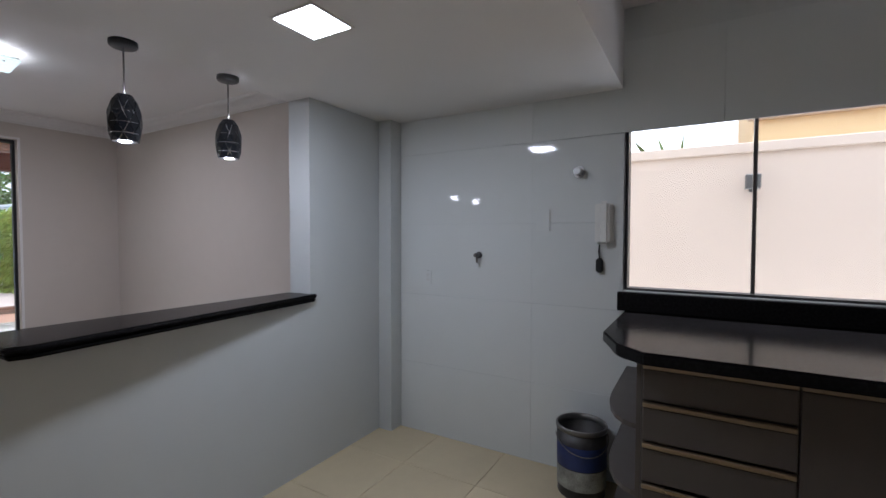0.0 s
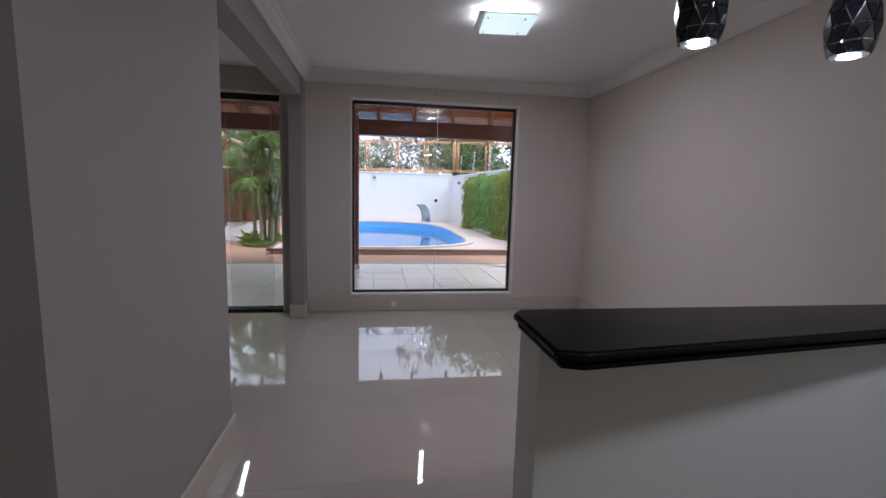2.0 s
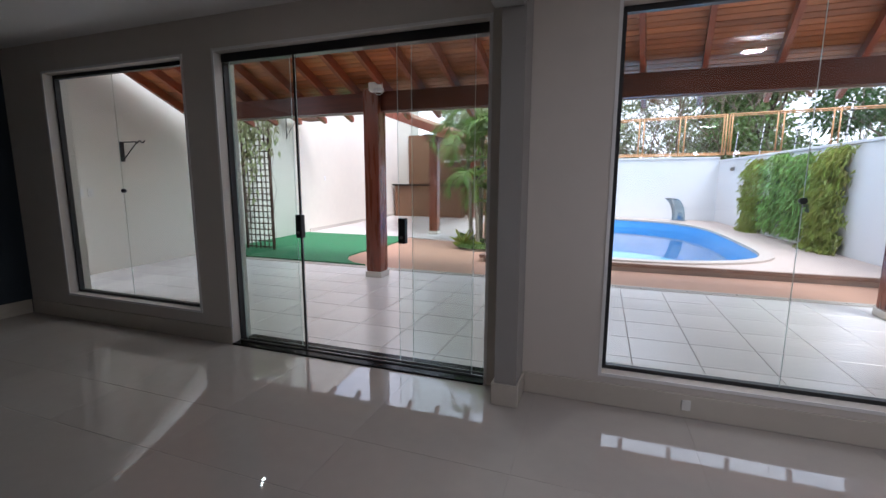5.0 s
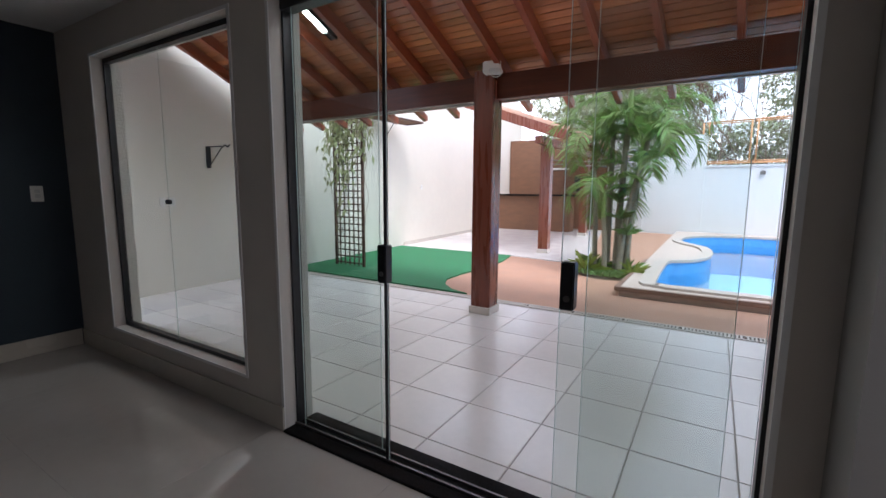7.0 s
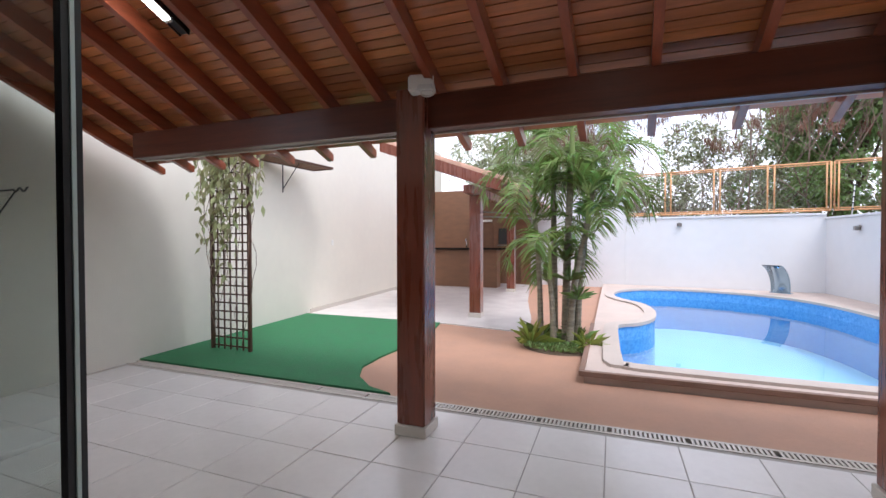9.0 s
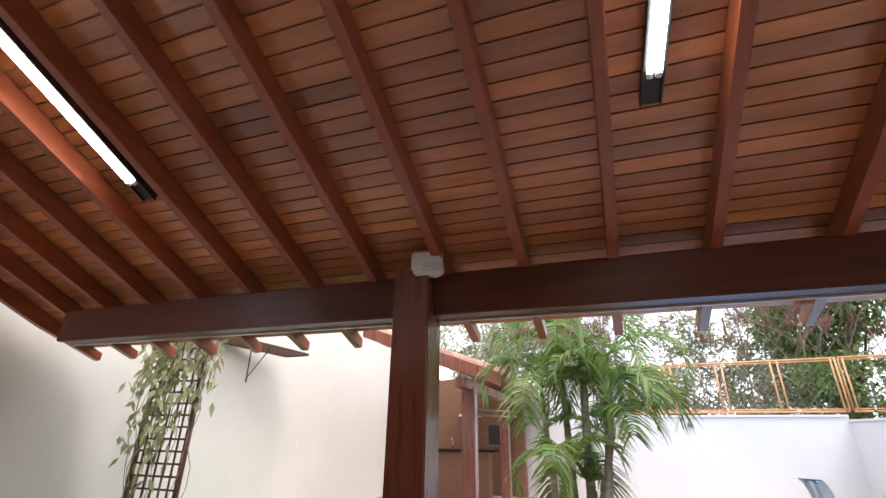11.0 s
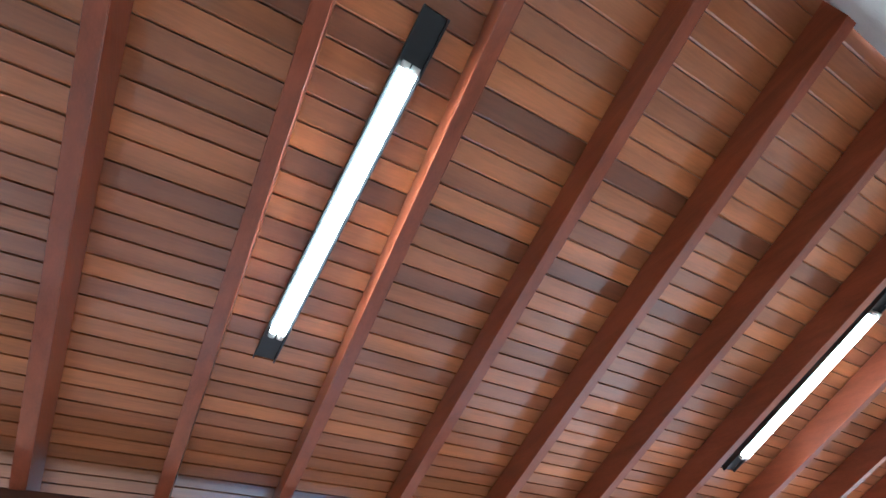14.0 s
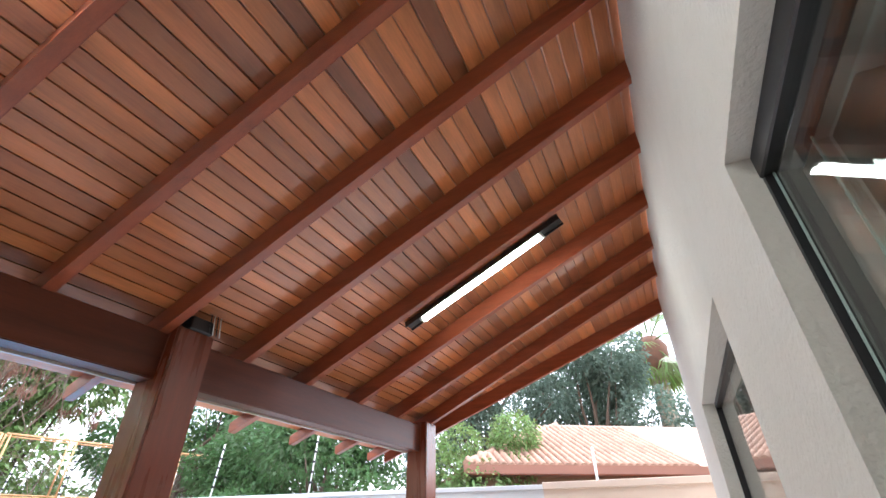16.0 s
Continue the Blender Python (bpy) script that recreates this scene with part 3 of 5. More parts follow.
def plate(name, label, cat, m, slots, mat=None):
    p = thing(name, label, cat)
    p.matrix_basis = m
    part("plate", bevelled(boxes((-0.037, 0.037, -0.009, 0, -0.058, 0.058)), 0.003), mat or M_WHITE, p)
    for i in range(slots):
        z = 0.018 - 0.036 * i
        part("insert", bevelled(boxes((-0.016, 0.016, -0.012, -0.0085, z - 0.013, z + 0.013)), 0.002, 1), M_WHITEG, p, "off-white switch insert")
    return p
plate("cover_plate", "blank white cover plate on tiled kitchen wall", "cover plate", pose(XK - 0.001, -4.53, 1.36, 0, 0, -90), 0, M_TILEW)
plate("wall_socket", "small white wall socket on tiled wall", "socket", pose(XK - 0.001, -3.78, 1.01, 0, 0, -90) @ Matrix.Diagonal((0.75, 0.6, 0.75, 1)), 2, M_TILEW)
plate("light_switch", "white light switch on dark blue wall", "switch", pose(XL + 0.001, 0.0, 1.21, 0, 0, 90), 2)
plate("wall_socket", "white socket low on the living room wall", "socket", pose(0.87, YI - 0.017, 0.075, 0, 0, 0) @ Matrix.Diagonal((0.6, 1, 0.5, 1)), 0)

# bar top
bt = thing("bar_counter", "polished black granite bar top on half wall", "bar top")
bm = bmesh.new()
prism(bm, [(1.035, -3.60), (1.09, -3.62), (2.32, -3.485), (2.32, -3.462), (2.288, -3.462), (2.288, -3.295), (1.06, -3.295), (1.035, -3.325)], 0.935, 0.957)
part("slab", bevelled(bm, 0.007, 3), M_GRANITE, bt)
bm = bmesh.new()
prism(bm, [(1.045, -3.593), (1.095, -3.612), (2.318, -3.478), (2.318, -3.464), (2.288, -3.464), (2.288, -3.303), (1.068, -3.303), (1.045, -3.33)], 0.915, 0.935)
part("edge_build_up", bevelled(bm, 0.007, 3), M_GRANITE, bt)

# ---------- lamps ----------
def lamp_light(name, loc, kind, energy, color, size=0.2, rot=None):
    d = bpy.data.lights.new(name, kind)
    d.energy, d.color = energy, color
    if kind == "AREA":
        d.shape, d.size = "SQUARE", size
    else:
        d.shadow_soft_size = size
    o = new(name, d)
    o.matrix_world = rot or Matrix.Translation(loc)
    return o

def pendant(x, y):
    p = thing("pendant_lamp", "black faceted metal pendant lamp, lit, over bar", "lamp", "pendant lamps over the bar", (x, y, SOFFIT))
    bm = bmesh.new()
    lathe(bm, [(0, -0.022), (0.042, -0.022), (0.048, -0.016), (0.048, 0), (0, 0)], seg=28)
    part("canopy", bm, M_BLACK, p)
    bm = bmesh.new()
    rod(bm, (0, 0, -0.02), (0, 0, -0.205), 0.0035, seg=8)
    part("cord", bm, M_STEELD, p, "thin grey cord")
    prof = [(0.024, -0.20), (0.042, -0.227), (0.054, -0.268), (0.056, -0.31), (0.051, -0.35), (0.043, -0.38)]
    # triangulated facets with slim open slots between them
    bm = bmesh.new()
    n = 9
    ring = []
    for k, (r, z) in enumerate(prof):
        off = 0.5 * (k % 2)
        ring.append([Vector((r * math.cos((i + off) * 2 * math.pi / n), r * math.sin((i + off) * 2 * math.pi / n), z)) for i in range(n)])
    tris = []
    for k in range(len(prof) - 1):
        a, b = ring[k], ring[k + 1]
        for i in range(n):
            j = (i + 1) % n
            if k % 2 == 0:
                tris += [(a[i], a[j], b[i]), (b[i], a[j], b[j])]
            else:
                tris += [(a[i], b[j], b[i]), (a[i], a[j], b[j])]
    for t in tris:
        c = (t[0] + t[1] + t[2]) / 3
        nrm = Vector((c.x, c.y, 0)).normalized() * 0.002
        q = [c + (v - c) * 0.90 for v in t]
        f, g = [bm.verts.new(v + nrm) for v in q], [bm.verts.new(v) for v in q]
        bm.faces.new(f)
        bm.faces.new(g[::-1])
        for i in range(3):
            bm.faces.new((f[i], g[i], g[(i + 1) % 3], f[(i + 1) % 3]))
    part("shade", bm, M_GLOSSBLACK, p, "glossy black triangular facets")
    bm = bmesh.new()
    lathe(bm, [(r * 0.93, z) for r, z in prof] + [(r * 0.91, z) for r, z in prof[::-1]], seg=18)
    part("liner", bm, M_CHROME, p, "silver inner liner")
    bm = bmesh.new()
    lathe(bm, [(0, -0.245), (0.018, -0.25), (0.028, -0.275), (0.025, -0.305), (0, -0.32)], seg=18)
    part("bulb", bm, M_BULB, p, "lit white bulb")
    bm = bmesh.new()
    lathe(bm, [(0.015, -0.205), (0.015, -0.246), (0, -0.247)], seg=12)
    part("socket", bm, M_STEELD, p)
    lamp_light("pendant_light", (x, y, SOFFIT - 0.40), "POINT", 0.4, (0.95, 0.97, 1), 0.03)
pendant(1.457, -3.365)
pendant(1.887, -3.365)

p = thing("panel_light", "square recessed led panel, lit, in kitchen ceiling", "lamp", at=(1.71, -4.11, SOFFIT))
part("frame", boxes((-0.1, 0.1, -0.1, -0.092, -0.006, 0), (-0.1, 0.1, 0.092, 0.1, -0.006, 0), (-0.1, -0.092, -0.092, 0.092, -0.006, 0), (0.092, 0.1, -0.092, 0.092, -0.006, 0)), M_WHITE, p)
part("diffuser", boxes((-0.0915, 0.0915, -0.0915, 0.0915, -0.004, -0.001)), M_PANEL, p, "glowing white diffuser")
lamp_light("panel_light_source", None, "AREA", 2.6, (0.9, 0.96, 1), 0.18, pose(1.71, -4.11, SOFFIT - 0.008))

p = thing("ceiling_lamp", "square glass ceiling lamp on standoffs, lit", "lamp", at=(1.48, -1.50, CEIL), rz=-6)
part("base", boxes((-0.13, 0.13, -0.05, 0.05, -0.022, 0)), M_WHITE, p)
part("white_plate", bevelled(boxes((-0.175, 0.175, -0.165, 0.165, -0.058, -0.053)), 0.002, 1), M_WHITE, p, "white back plate")
part("glass_plate", bevelled(boxes((-0.135, 0.185, -0.16, 0.16, -0.072, -0.064)), 0.002, 1), M_FROST, p, "greenish frosted glass plate, glowing")
for sx in (-0.115, 0.115):
    for sy in (-0.12, 0.12):
        bm = bmesh.new()
        rod(bm, (sx, sy, 0), (sx, sy, -0.078), 0.005, seg=10)
        part("standoff", bm, M_STEEL, p, "small steel standoff")
lamp_light("ceiling_lamp_source", None, "AREA", 4.8, (1, 0.97, 0.96), 0.14, pose(1.48, -1.50, CEIL - 0.085))
lamp_light("ceiling_lamp_upward", None, "AREA", 1.2, (0.93, 0.98, 1), 0.2, pose(1.48, -1.50, CEIL - 0.05, 180))

for x in (0.62, 1.28, 1.95):
    bm = bmesh.new()
    rod(bm, (x, YI, 2.235), (x, YI - 0.006, 2.235), 0.006, seg=8)
    tagged(part("curtain_screw", bm, M_BLACK), "small dark screw above the window", "screw", "screws above the window")
p = thing("low_stand", "low white stand with black top by wall", "stand", at=(-4.25, -0.75, 0))
part("body", bevelled(boxes((-0.2, 0.2, -0.25, 0.25, 0, 0.22)), 0.004, 1), M_WHITE, p)
part("top", bevelled(boxes((-0.21, 0.21, -0.26, 0.26, 0.221, 0.245)), 0.004, 1), M_BLACK, p)
# ---------- patio roof ----------
ZB, SLOPE, YB = 2.366, 0.379, 2.80
def roof_z(y):
    return ZB + SLOPE * (YB - y)
def rafter_x(x, y):
    """x of a rafter at y; the rafters draw a little together towards the house wall."""
    return x + (-0.090 - 0.101 * (x + 1)) * (YB - y) / 2.4

BEAM_X = [-5.841, -5.396, -4.951, -4.506, -4.061, -3.616, -3.159, -2.712, -2.265, -1.820, -1.360, -0.900, -0.381, 0.144, 0.685, 1.244, 1.872, 2.492, 3.033]
def rafter(x):
    bm = bmesh.new()
    y0, y1 = YO - 0.03, 3.58
    h, w = 0.125, 0.052
    ring = []
    for dx in (0, w):
        prof = [(y0, 0), (YB + 0.14, 0), (y1 - 0.02, 0.045), (y1, 0.065), (y1, h), (y0, h)]
        ring.append([bm.verts.new((rafter_x(x + dx, y), y, roof_z(y) + u)) for y, u in prof])
    bm.faces.new(ring[0])
    bm.faces.new(ring[1][::-1])
    n = len(ring[0])
    for i in range(n):
        bm.faces.new((ring[0][i], ring[1][i], ring[1][(i + 1) % n], ring[0][(i + 1) % n]))
    bevelled(bm, 0.003, 1)
    tagged(part("rafter", bm, M_WOOD), "varnished reddish wooden rafter under boarded roof", "rafter", "patio rafters")
for x in BEAM_X:
    rafter(x)

beam = thing("beam", "dark varnished wooden beam carried by the posts", "beam")
part("timber", bevelled(boxes((-5.31, 3.24, 2.80, 2.925, 2.135, ZB + 0.002)), 0.005, 2), M_BEAMW, beam)
part("fascia_strip", boxes((-5.31, 3.24, 2.927, 2.945, 2.125, 2.15)), M_BASE, beam, "pale weathered drip strip")

def post(x, y=2.83, top=2.40, w=0.105):
    p = thing("post", "varnished reddish wooden post on pale stone base", "post", "patio posts", (x, y, 0))
    bm = bmesh.new()
    box(bm, -w, w, -w, w, 0.075, top)
    part("shaft", bevelled(bm, 0.008, 3), M_POSTW, p)
    part("base", bevelled(boxes((-w - 0.014, w + 0.014, -w - 0.014, w + 0.014, 0, 0.075)), 0.005, 1), M_BASE, p, "pale stone base block")
for x in (-2.405, 0.30, 3.03):
    post(x)

# roof skin above the boards
def slope_slab(x0, x1, y0, y1, u0, u1):
    bm = bmesh.new()
    r = [[bm.verts.new((x, y, roof_z(y) + u)) for y, u in ((y0, u0), (y1, u0), (y1, u1), (y0, u1))] for x in (x0, x1)]
    bm.faces.new(r[0])
    bm.faces.new(r[1][::-1])
    for i in range(4):
        bm.faces.new((r[0][i], r[1][i], r[1][(i + 1) % 4], r[0][(i + 1) % 4]))
    return bm
structure("roof_patio", slope_slab(-5.95, 3.40, YO - 0.02, 3.46, 0.145, 0.20), M_CLAY, "clay tiled skin over the patio boards", "roof")
structure("roof_edge_board", slope_slab(3.33, 3.37, YO - 0.02, 3.45, -0.01, 0.145), M_WOOD, "reddish barge board at the roof end", "roof")

# fluorescent fixtures between the rafters
def fixture(x0, x1):
    """A light whose axis passes x0 at its low end and x1 at its high end."""
    yn, yf = 2.10, 0.91
    ym = (yn + yf) / 2
    L = math.hypot(yn - yf, SLOPE * (yn - yf), x1 - x0)
    p = thing("fluorescent_light", "black channel light with two lit tubes", "lamp", "patio tube lights")
    seat = Matrix.Translation(((x0 + x1) / 2, ym, roof_z(ym) + 0.09)) @ pose(0, 0, 0, 0, 0, math.degrees(math.atan2(x1 - x0, yn - yf))) @ pose(0, 0, 0, -math.degrees(math.atan(SLOPE)), 0, 0)
    p.matrix_basis = seat
    part("channel", bevelled(boxes((-0.036, 0.036, -L / 2, L / 2, 0.0, 0.03)), 0.003, 1), M_BLACK, p, "black metal channel")
    part("channel_lip", boxes((-0.039, -0.034, -L / 2, L / 2, -0.014, 0.0), (0.034, 0.039, -L / 2, L / 2, -0.014, 0.0)), M_BLACK, p)
    a, b = L / 2 - 0.141, -L / 2 + 0.164
    for dx in (-0.015, 0.015):
        bm = bmesh.new()
        rod(bm, (dx, a, -0.018), (dx, b, -0.018), 0.0115, seg=14)
        part("tube", bm, M_TUBE, p, "lit white fluorescent tube")
        for e, d in ((a, 0.02), (b, -0.02)):
            bm = bmesh.new()
            rod(bm, (dx, e, -0.018), (dx, e + d, -0.018), 0.0128, seg=12)
            part("socket", bm, M_WHITE, p, "white tube socket")
    d = bpy.data.lights.new("tube_light", "AREA")
    d.shape, d.size, d.size_y, d.energy, d.color = "RECTANGLE", 0.06, 1.0, TUBE_W, (0.95, 1, 0.92)
    o = new("tube_light", d)
    o.matrix_world = seat @ Matrix.Translation((0, 0, -0.04))
for x0, x1 in ((-1.174, -1.113), (1.423, 1.252), (-3.739, -3.644)):
    fixture(x0, x1)

# security camera box on the first post, dark bracket on the second
c = thing("security_camera", "white security camera box with looped cable", "camera", at=(-2.30, 2.70, 2.40), rz=12)
part("housing", bevelled(boxes((-0.085, 0.085, -0.06, 0.06, -0.055, 0.055)), 0.012, 2), M_WHITE, c)
part("visor", bevelled(boxes((-0.02, 0.09, -0.085, -0.05, -0.062, -0.02)), 0.01, 2), M_WHITEG, c)
bm = bmesh.new()
tube(bm, [(0.05 + 0.045 * math.cos(a), -0.075, -0.075 + 0.028 * math.sin(a)) for a in [i * math.pi / 8 for i in range(17)]], 0.0045, 6)
part("cable", bm, M_WHITE, c, "looped white cable")
c = thing("post_bracket", "black metal bracket and cables on post top", "bracket", at=(0.31, 2.76, 2.41))
part("plate", bevelled(boxes((-0.07, 0.07, -0.05, 0.05, -0.01, 0.06)), 0.006, 1), M_BLACK, c)
for i in range(4):
    bm = bmesh.new()
    rod(bm, (0.03 + i * 0.02, -0.05, 0.1), (0.04 + i * 0.022, -0.055, -0.01), 0.003, seg=6)
    part("cable", bm, M_WHITE if i % 2 else M_BLACK, c)

# ---------- yard setting ----------
def slab_poly(name, poly, z0, z1, mat, label, cat):
    bm = bmesh.new()
    prism(bm, poly, z0, z1)
    return structure(name, bm, mat, label, cat)
structure("ground", boxes((-70, 70, 3.3, 140, -2.2, -2.0), (-70, -7.2, -40, 3.3, -0.6, -0.5), (4.6, 70, -40, 3.3, -0.6, -0.5)), M_SOIL, "bare ground beyond the boundary walls", "ground")
slab_poly("patio", [(-6.0, YO), (4.5, YO), (4.5, 3.26), (-6.2, 3.26)], -0.12, -0.006, M_GROUT, "grout bed of the patio tiles", "floor")
slab_poly("yard_floor", [(-7.2, 3.40), (4.5, 3.40), (4.5, 4.38), (-1.35, 4.38), (-1.35, 14.5), (-7.2, 14.5)], -0.12, -0.008, M_TERRA, "terracotta rough yard paving", "pavement")
slab_poly("turf", [(-6.3, 3.42), (-2.93, 3.42), (-3.2, 3.52), (-3.45, 3.75), (-3.6, 4.05), (-3.62, 4.5), (-3.55, 5.2), (-3.6, 6.0), (-3.75, 6.72), (-6.5, 6.72)], -0.007, 0.014, M_TURF, "bright green artificial turf", "turf")
slab_poly("hut_floor", [(-7.1, 6.74), (-3.6, 6.70), (-2.25, 6.45), (-2.4, 7.6), (-2.85, 9.8), (-3.6, 14.4), (-7.1, 14.4)], -0.007, 0.006, M_PATIO, "pale tiled barbecue floor", "floor")

def slanted_wall(name, a, b, thick, z0, z1, mat, label, cap=None):
    a, b = Vector((*a, 0)), Vector((*b, 0))
    n = Vector((-(b - a).y, (b - a).x, 0)).normalized() * thick
    bm = bmesh.new()
    prism(bm, [tuple(v.xy) for v in (a, b, b + n, a + n)], z0, z1)
    ob = structure(name, bm, mat, label, "wall")
    if cap:
        m = n.normalized() * 0.03
        bm = bmesh.new()
        prism(bm, [tuple(v.xy) for v in (a - m, b - m, b + n + m, a + n + m)], z1 + 0.001, z1 + cap)
        part("coping", bevelled(bm, 0.005, 1), mat, ob, "painted wall coping")
    return ob
slanted_wall("wall_yard_left", (-5.93, YO), (-7.08, 15.4), 0.2, -0.12, 4.6, M_EXTY, "cream rendered boundary wall")
slanted_wall("wall_yard_back", (3.63, 12.95), (-0.75, 13.62), -0.18, -0.12, 1.96, M_EXTW, "white painted back boundary wall", 0.05)
slanted_wall("wall_yard_step", (-0.75, 13.58), (-2.35, 13.85), -0.2, -0.12, 2.9, M_EXTW, "taller white painted wall section")
slanted_wall("wall_yard_corner", (-2.35, 13.80), (-7.2, 14.6), -0.2, -0.12, 2.9, M_EXTW, "white painted wall behind the hut")
slanted_wall("wall_yard_right", (4.36, 2.0), (3.63, 12.95), -0.18, -0.12, 1.86, M_EXTW, "white painted side boundary wall", 0.05)
slanted_wall("wall_side", (4.36, 2.0), (4.40, -9.0), 0.18, -0.12, 1.86, M_PEACH, "peach painted side boundary wall", 0.07)
part_skirt = bmesh.new()
prism(part_skirt, [(-5.975, 0.4), (-5.95, 0.4), (-6.185, 3.3), (-6.21, 3.3)], 0.0, 0.07)
structure("baseboard", part_skirt, M_BASE, "pale tile skirting along the yard wall", "baseboard")
part_skirt = bmesh.new()
prism(part_skirt, [(-6.425, 6.8), (-6.40, 6.8), (-6.86, 12.6), (-6.885, 12.6)], 0.006, 0.08)
structure("baseboard", part_skirt, M_BASE, "pale tile skirting along the yard wall", "baseboard")

# raised pool deck with the pool cut into it
POOL = [(-1.02, 4.95), (-0.95, 4.78), (-0.6, 4.72), (1.1, 4.70), (1.75, 4.82), (2.3, 5.10), (2.68, 5.5), (2.86, 6.1), (2.92, 7.2), (2.92, 9.2), (2.75, 10.6), (2.3, 11.6), (1.5, 12.2), (0.5, 12.5), (-0.3, 12.35), (-0.8, 11.9), (-1.05, 11.2), (-1.05, 10.5), (-0.85, 9.95), (-0.58, 9.5), (-0.44, 8.9), (-0.42, 8.2), (-0.52, 7.6), (-0.75, 7.15), (-0.98, 6.95), (-1.04, 6.6)]
def smooth_loop(pts, k=4):
    out, n = [], len(pts)
    for i in range(n):
        p0, p1, p2, p3 = (Vector(pts[(i + j) % n]) for j in (-1, 0, 1, 2))
        for s in range(k):
            t = s / k
            out.append(tuple(0.5 * ((2 * p1) + (p2 - p0) * t + (2 * p0 - 5 * p1 + 4 * p2 - p3) * t * t + (3 * p1 - p0 - 3 * p2 + p3) * t ** 3)))
    return out
def offset_loop(pts, d):
    out, n = [], len(pts)
    for i in range(n):
        t = Vector(pts[(i + 1) % n]) - Vector(pts[i - 1])
        nn = Vector((t.y, -t.x)).normalized()
        out.append((pts[i][0] + nn.x * d, pts[i][1] + nn.y * d))
    return out
LOOP = smooth_loop(POOL)
DECK = 0.10
def ring_band(bm, inner, outer, z):
    n = len(inner)
    a = [bm.verts.new((*p, z)) for p in inner]
    b = [bm.verts.new((*p, z)) for p in outer]
    for i in range(n):
        bm.faces.new((a[i], a[(i + 1) % n], b[(i + 1) % n], b[i]))
# deck: fill between the outer rectangle and the coping line
bm = bmesh.new()
outer = [(-1.35, 4.40), (4.25, 4.40), (3.66, 12.93), (-0.75, 13.60), (-1.35, 13.65)]
cop = offset_loop(LOOP, 0.16)
vo = [bm.verts.new((*p, DECK)) for p in outer]
vi = [bm.verts.new((*p, DECK)) for p in cop]
eo = [bm.edges.new((vo[i], vo[(i + 1) % len(vo)])) for i in range(len(vo))]
ei = [bm.edges.new((vi[i], vi[(i + 1) % len(vi)])) for i in range(len(vi))]
bmesh.ops.triangle_fill(bm, use_beauty=True, edges=eo + ei)
lo = [bm.verts.new((*p, -0.1)) for p in outer]
for i in range(len(outer)):
    j = (i + 1) % len(outer)
    bm.faces.new((vo[i], vo[j], lo[j], lo[i]))
deck = structure("pool_deck", bm, M_DECK, "raised pinkish stone pool deck", "pavement")
part("deck_nosing", bevelled(boxes((-1.40, 4.26, 4.355, 4.41, 0.062, DECK + 0.012), (-1.40, -1.345, 4.412, 7.0, 0.062, DECK + 0.012)), 0.004, 1), M_NOSE, deck, "brown stone step nosing")
# coping stones around the pool
pool = tagged(new("pool"), "blue tiled swimming pool filled with still water", "pool", kind="structure")
bm = bmesh.new()
outl, inl = offset_loop(LOOP, 0.17), offset_loop(LOOP, -0.02)
ring_band(bm, inl, outl, DECK + 0.03)
n = len(LOOP)
for loop, flip in ((outl, 1), (inl, 0)):
    t = [bm.verts.new((*p, DECK + 0.03)) for p in loop]
    b = [bm.verts.new((*p, DECK - 0.02)) for p in loop]
    for i in range(n):
        bm.faces.new((t[i], t[(i + 1) % n], b[(i + 1) % n], b[i]))
part("coping", bm, M_COPE, pool, "pale rounded coping stone")
bm = bmesh.new()
t = [bm.verts.new((*p, DECK)) for p in LOOP]
b = [bm.verts.new((*p, -0.9)) for p in LOOP]
for i in range(n):
    bm.faces.new((t[i], t[(i + 1) % n], b[(i + 1) % n], b[i])).smooth = True
part("basin_wall", bm, M_POOLTILE, pool, "blue mosaic pool wall")
bm = bmesh.new()
bm.faces.new([bm.verts.new((*p, -0.9)) for p in LOOP])
part("basin_floor", bm, M_POOLFLOOR, pool, "pale blue pool floor")
bm = bmesh.new()
bm.faces.new([bm.verts.new((*p, -0.12)) for p in offset_loop(LOOP, -0.003)])
wt = part("water", bm, M_WATER, pool, "still pale blue water")

# drain line: slotted grating pieces
dr = thing("drain", "narrow slotted white drain grating in floor", "drain")
part("channel", boxes((-6.1, 4.4, 3.262, 3.398, -0.12, -0.03)), M_BLACK, dr, "dark drain channel")
part("edging", boxes((-6.15, 4.4, 3.262, 3.285, -0.029, 0.0), (-6.15, 4.4, 3.375, 3.398, -0.029, 0.0)), M_BASE, dr)
GR = bmesh.new()
for i in range(16):
    box(GR, i * 0.03, i * 0.03 + 0.017, 0, 0.088, -0.012, 0)
box(GR, -0.012, 0.479, 0.0, 0.004, -0.012, 0)
box(GR, -0.012, 0.479, 0.084, 0.088, -0.012, 0)
GRM = mesh_of(GR, "grating", M_BASE)
for k in range(21):
    piece("grating", GRM, dr, pose(-6.1 + 0.5 * k, 3.286, 0.0))

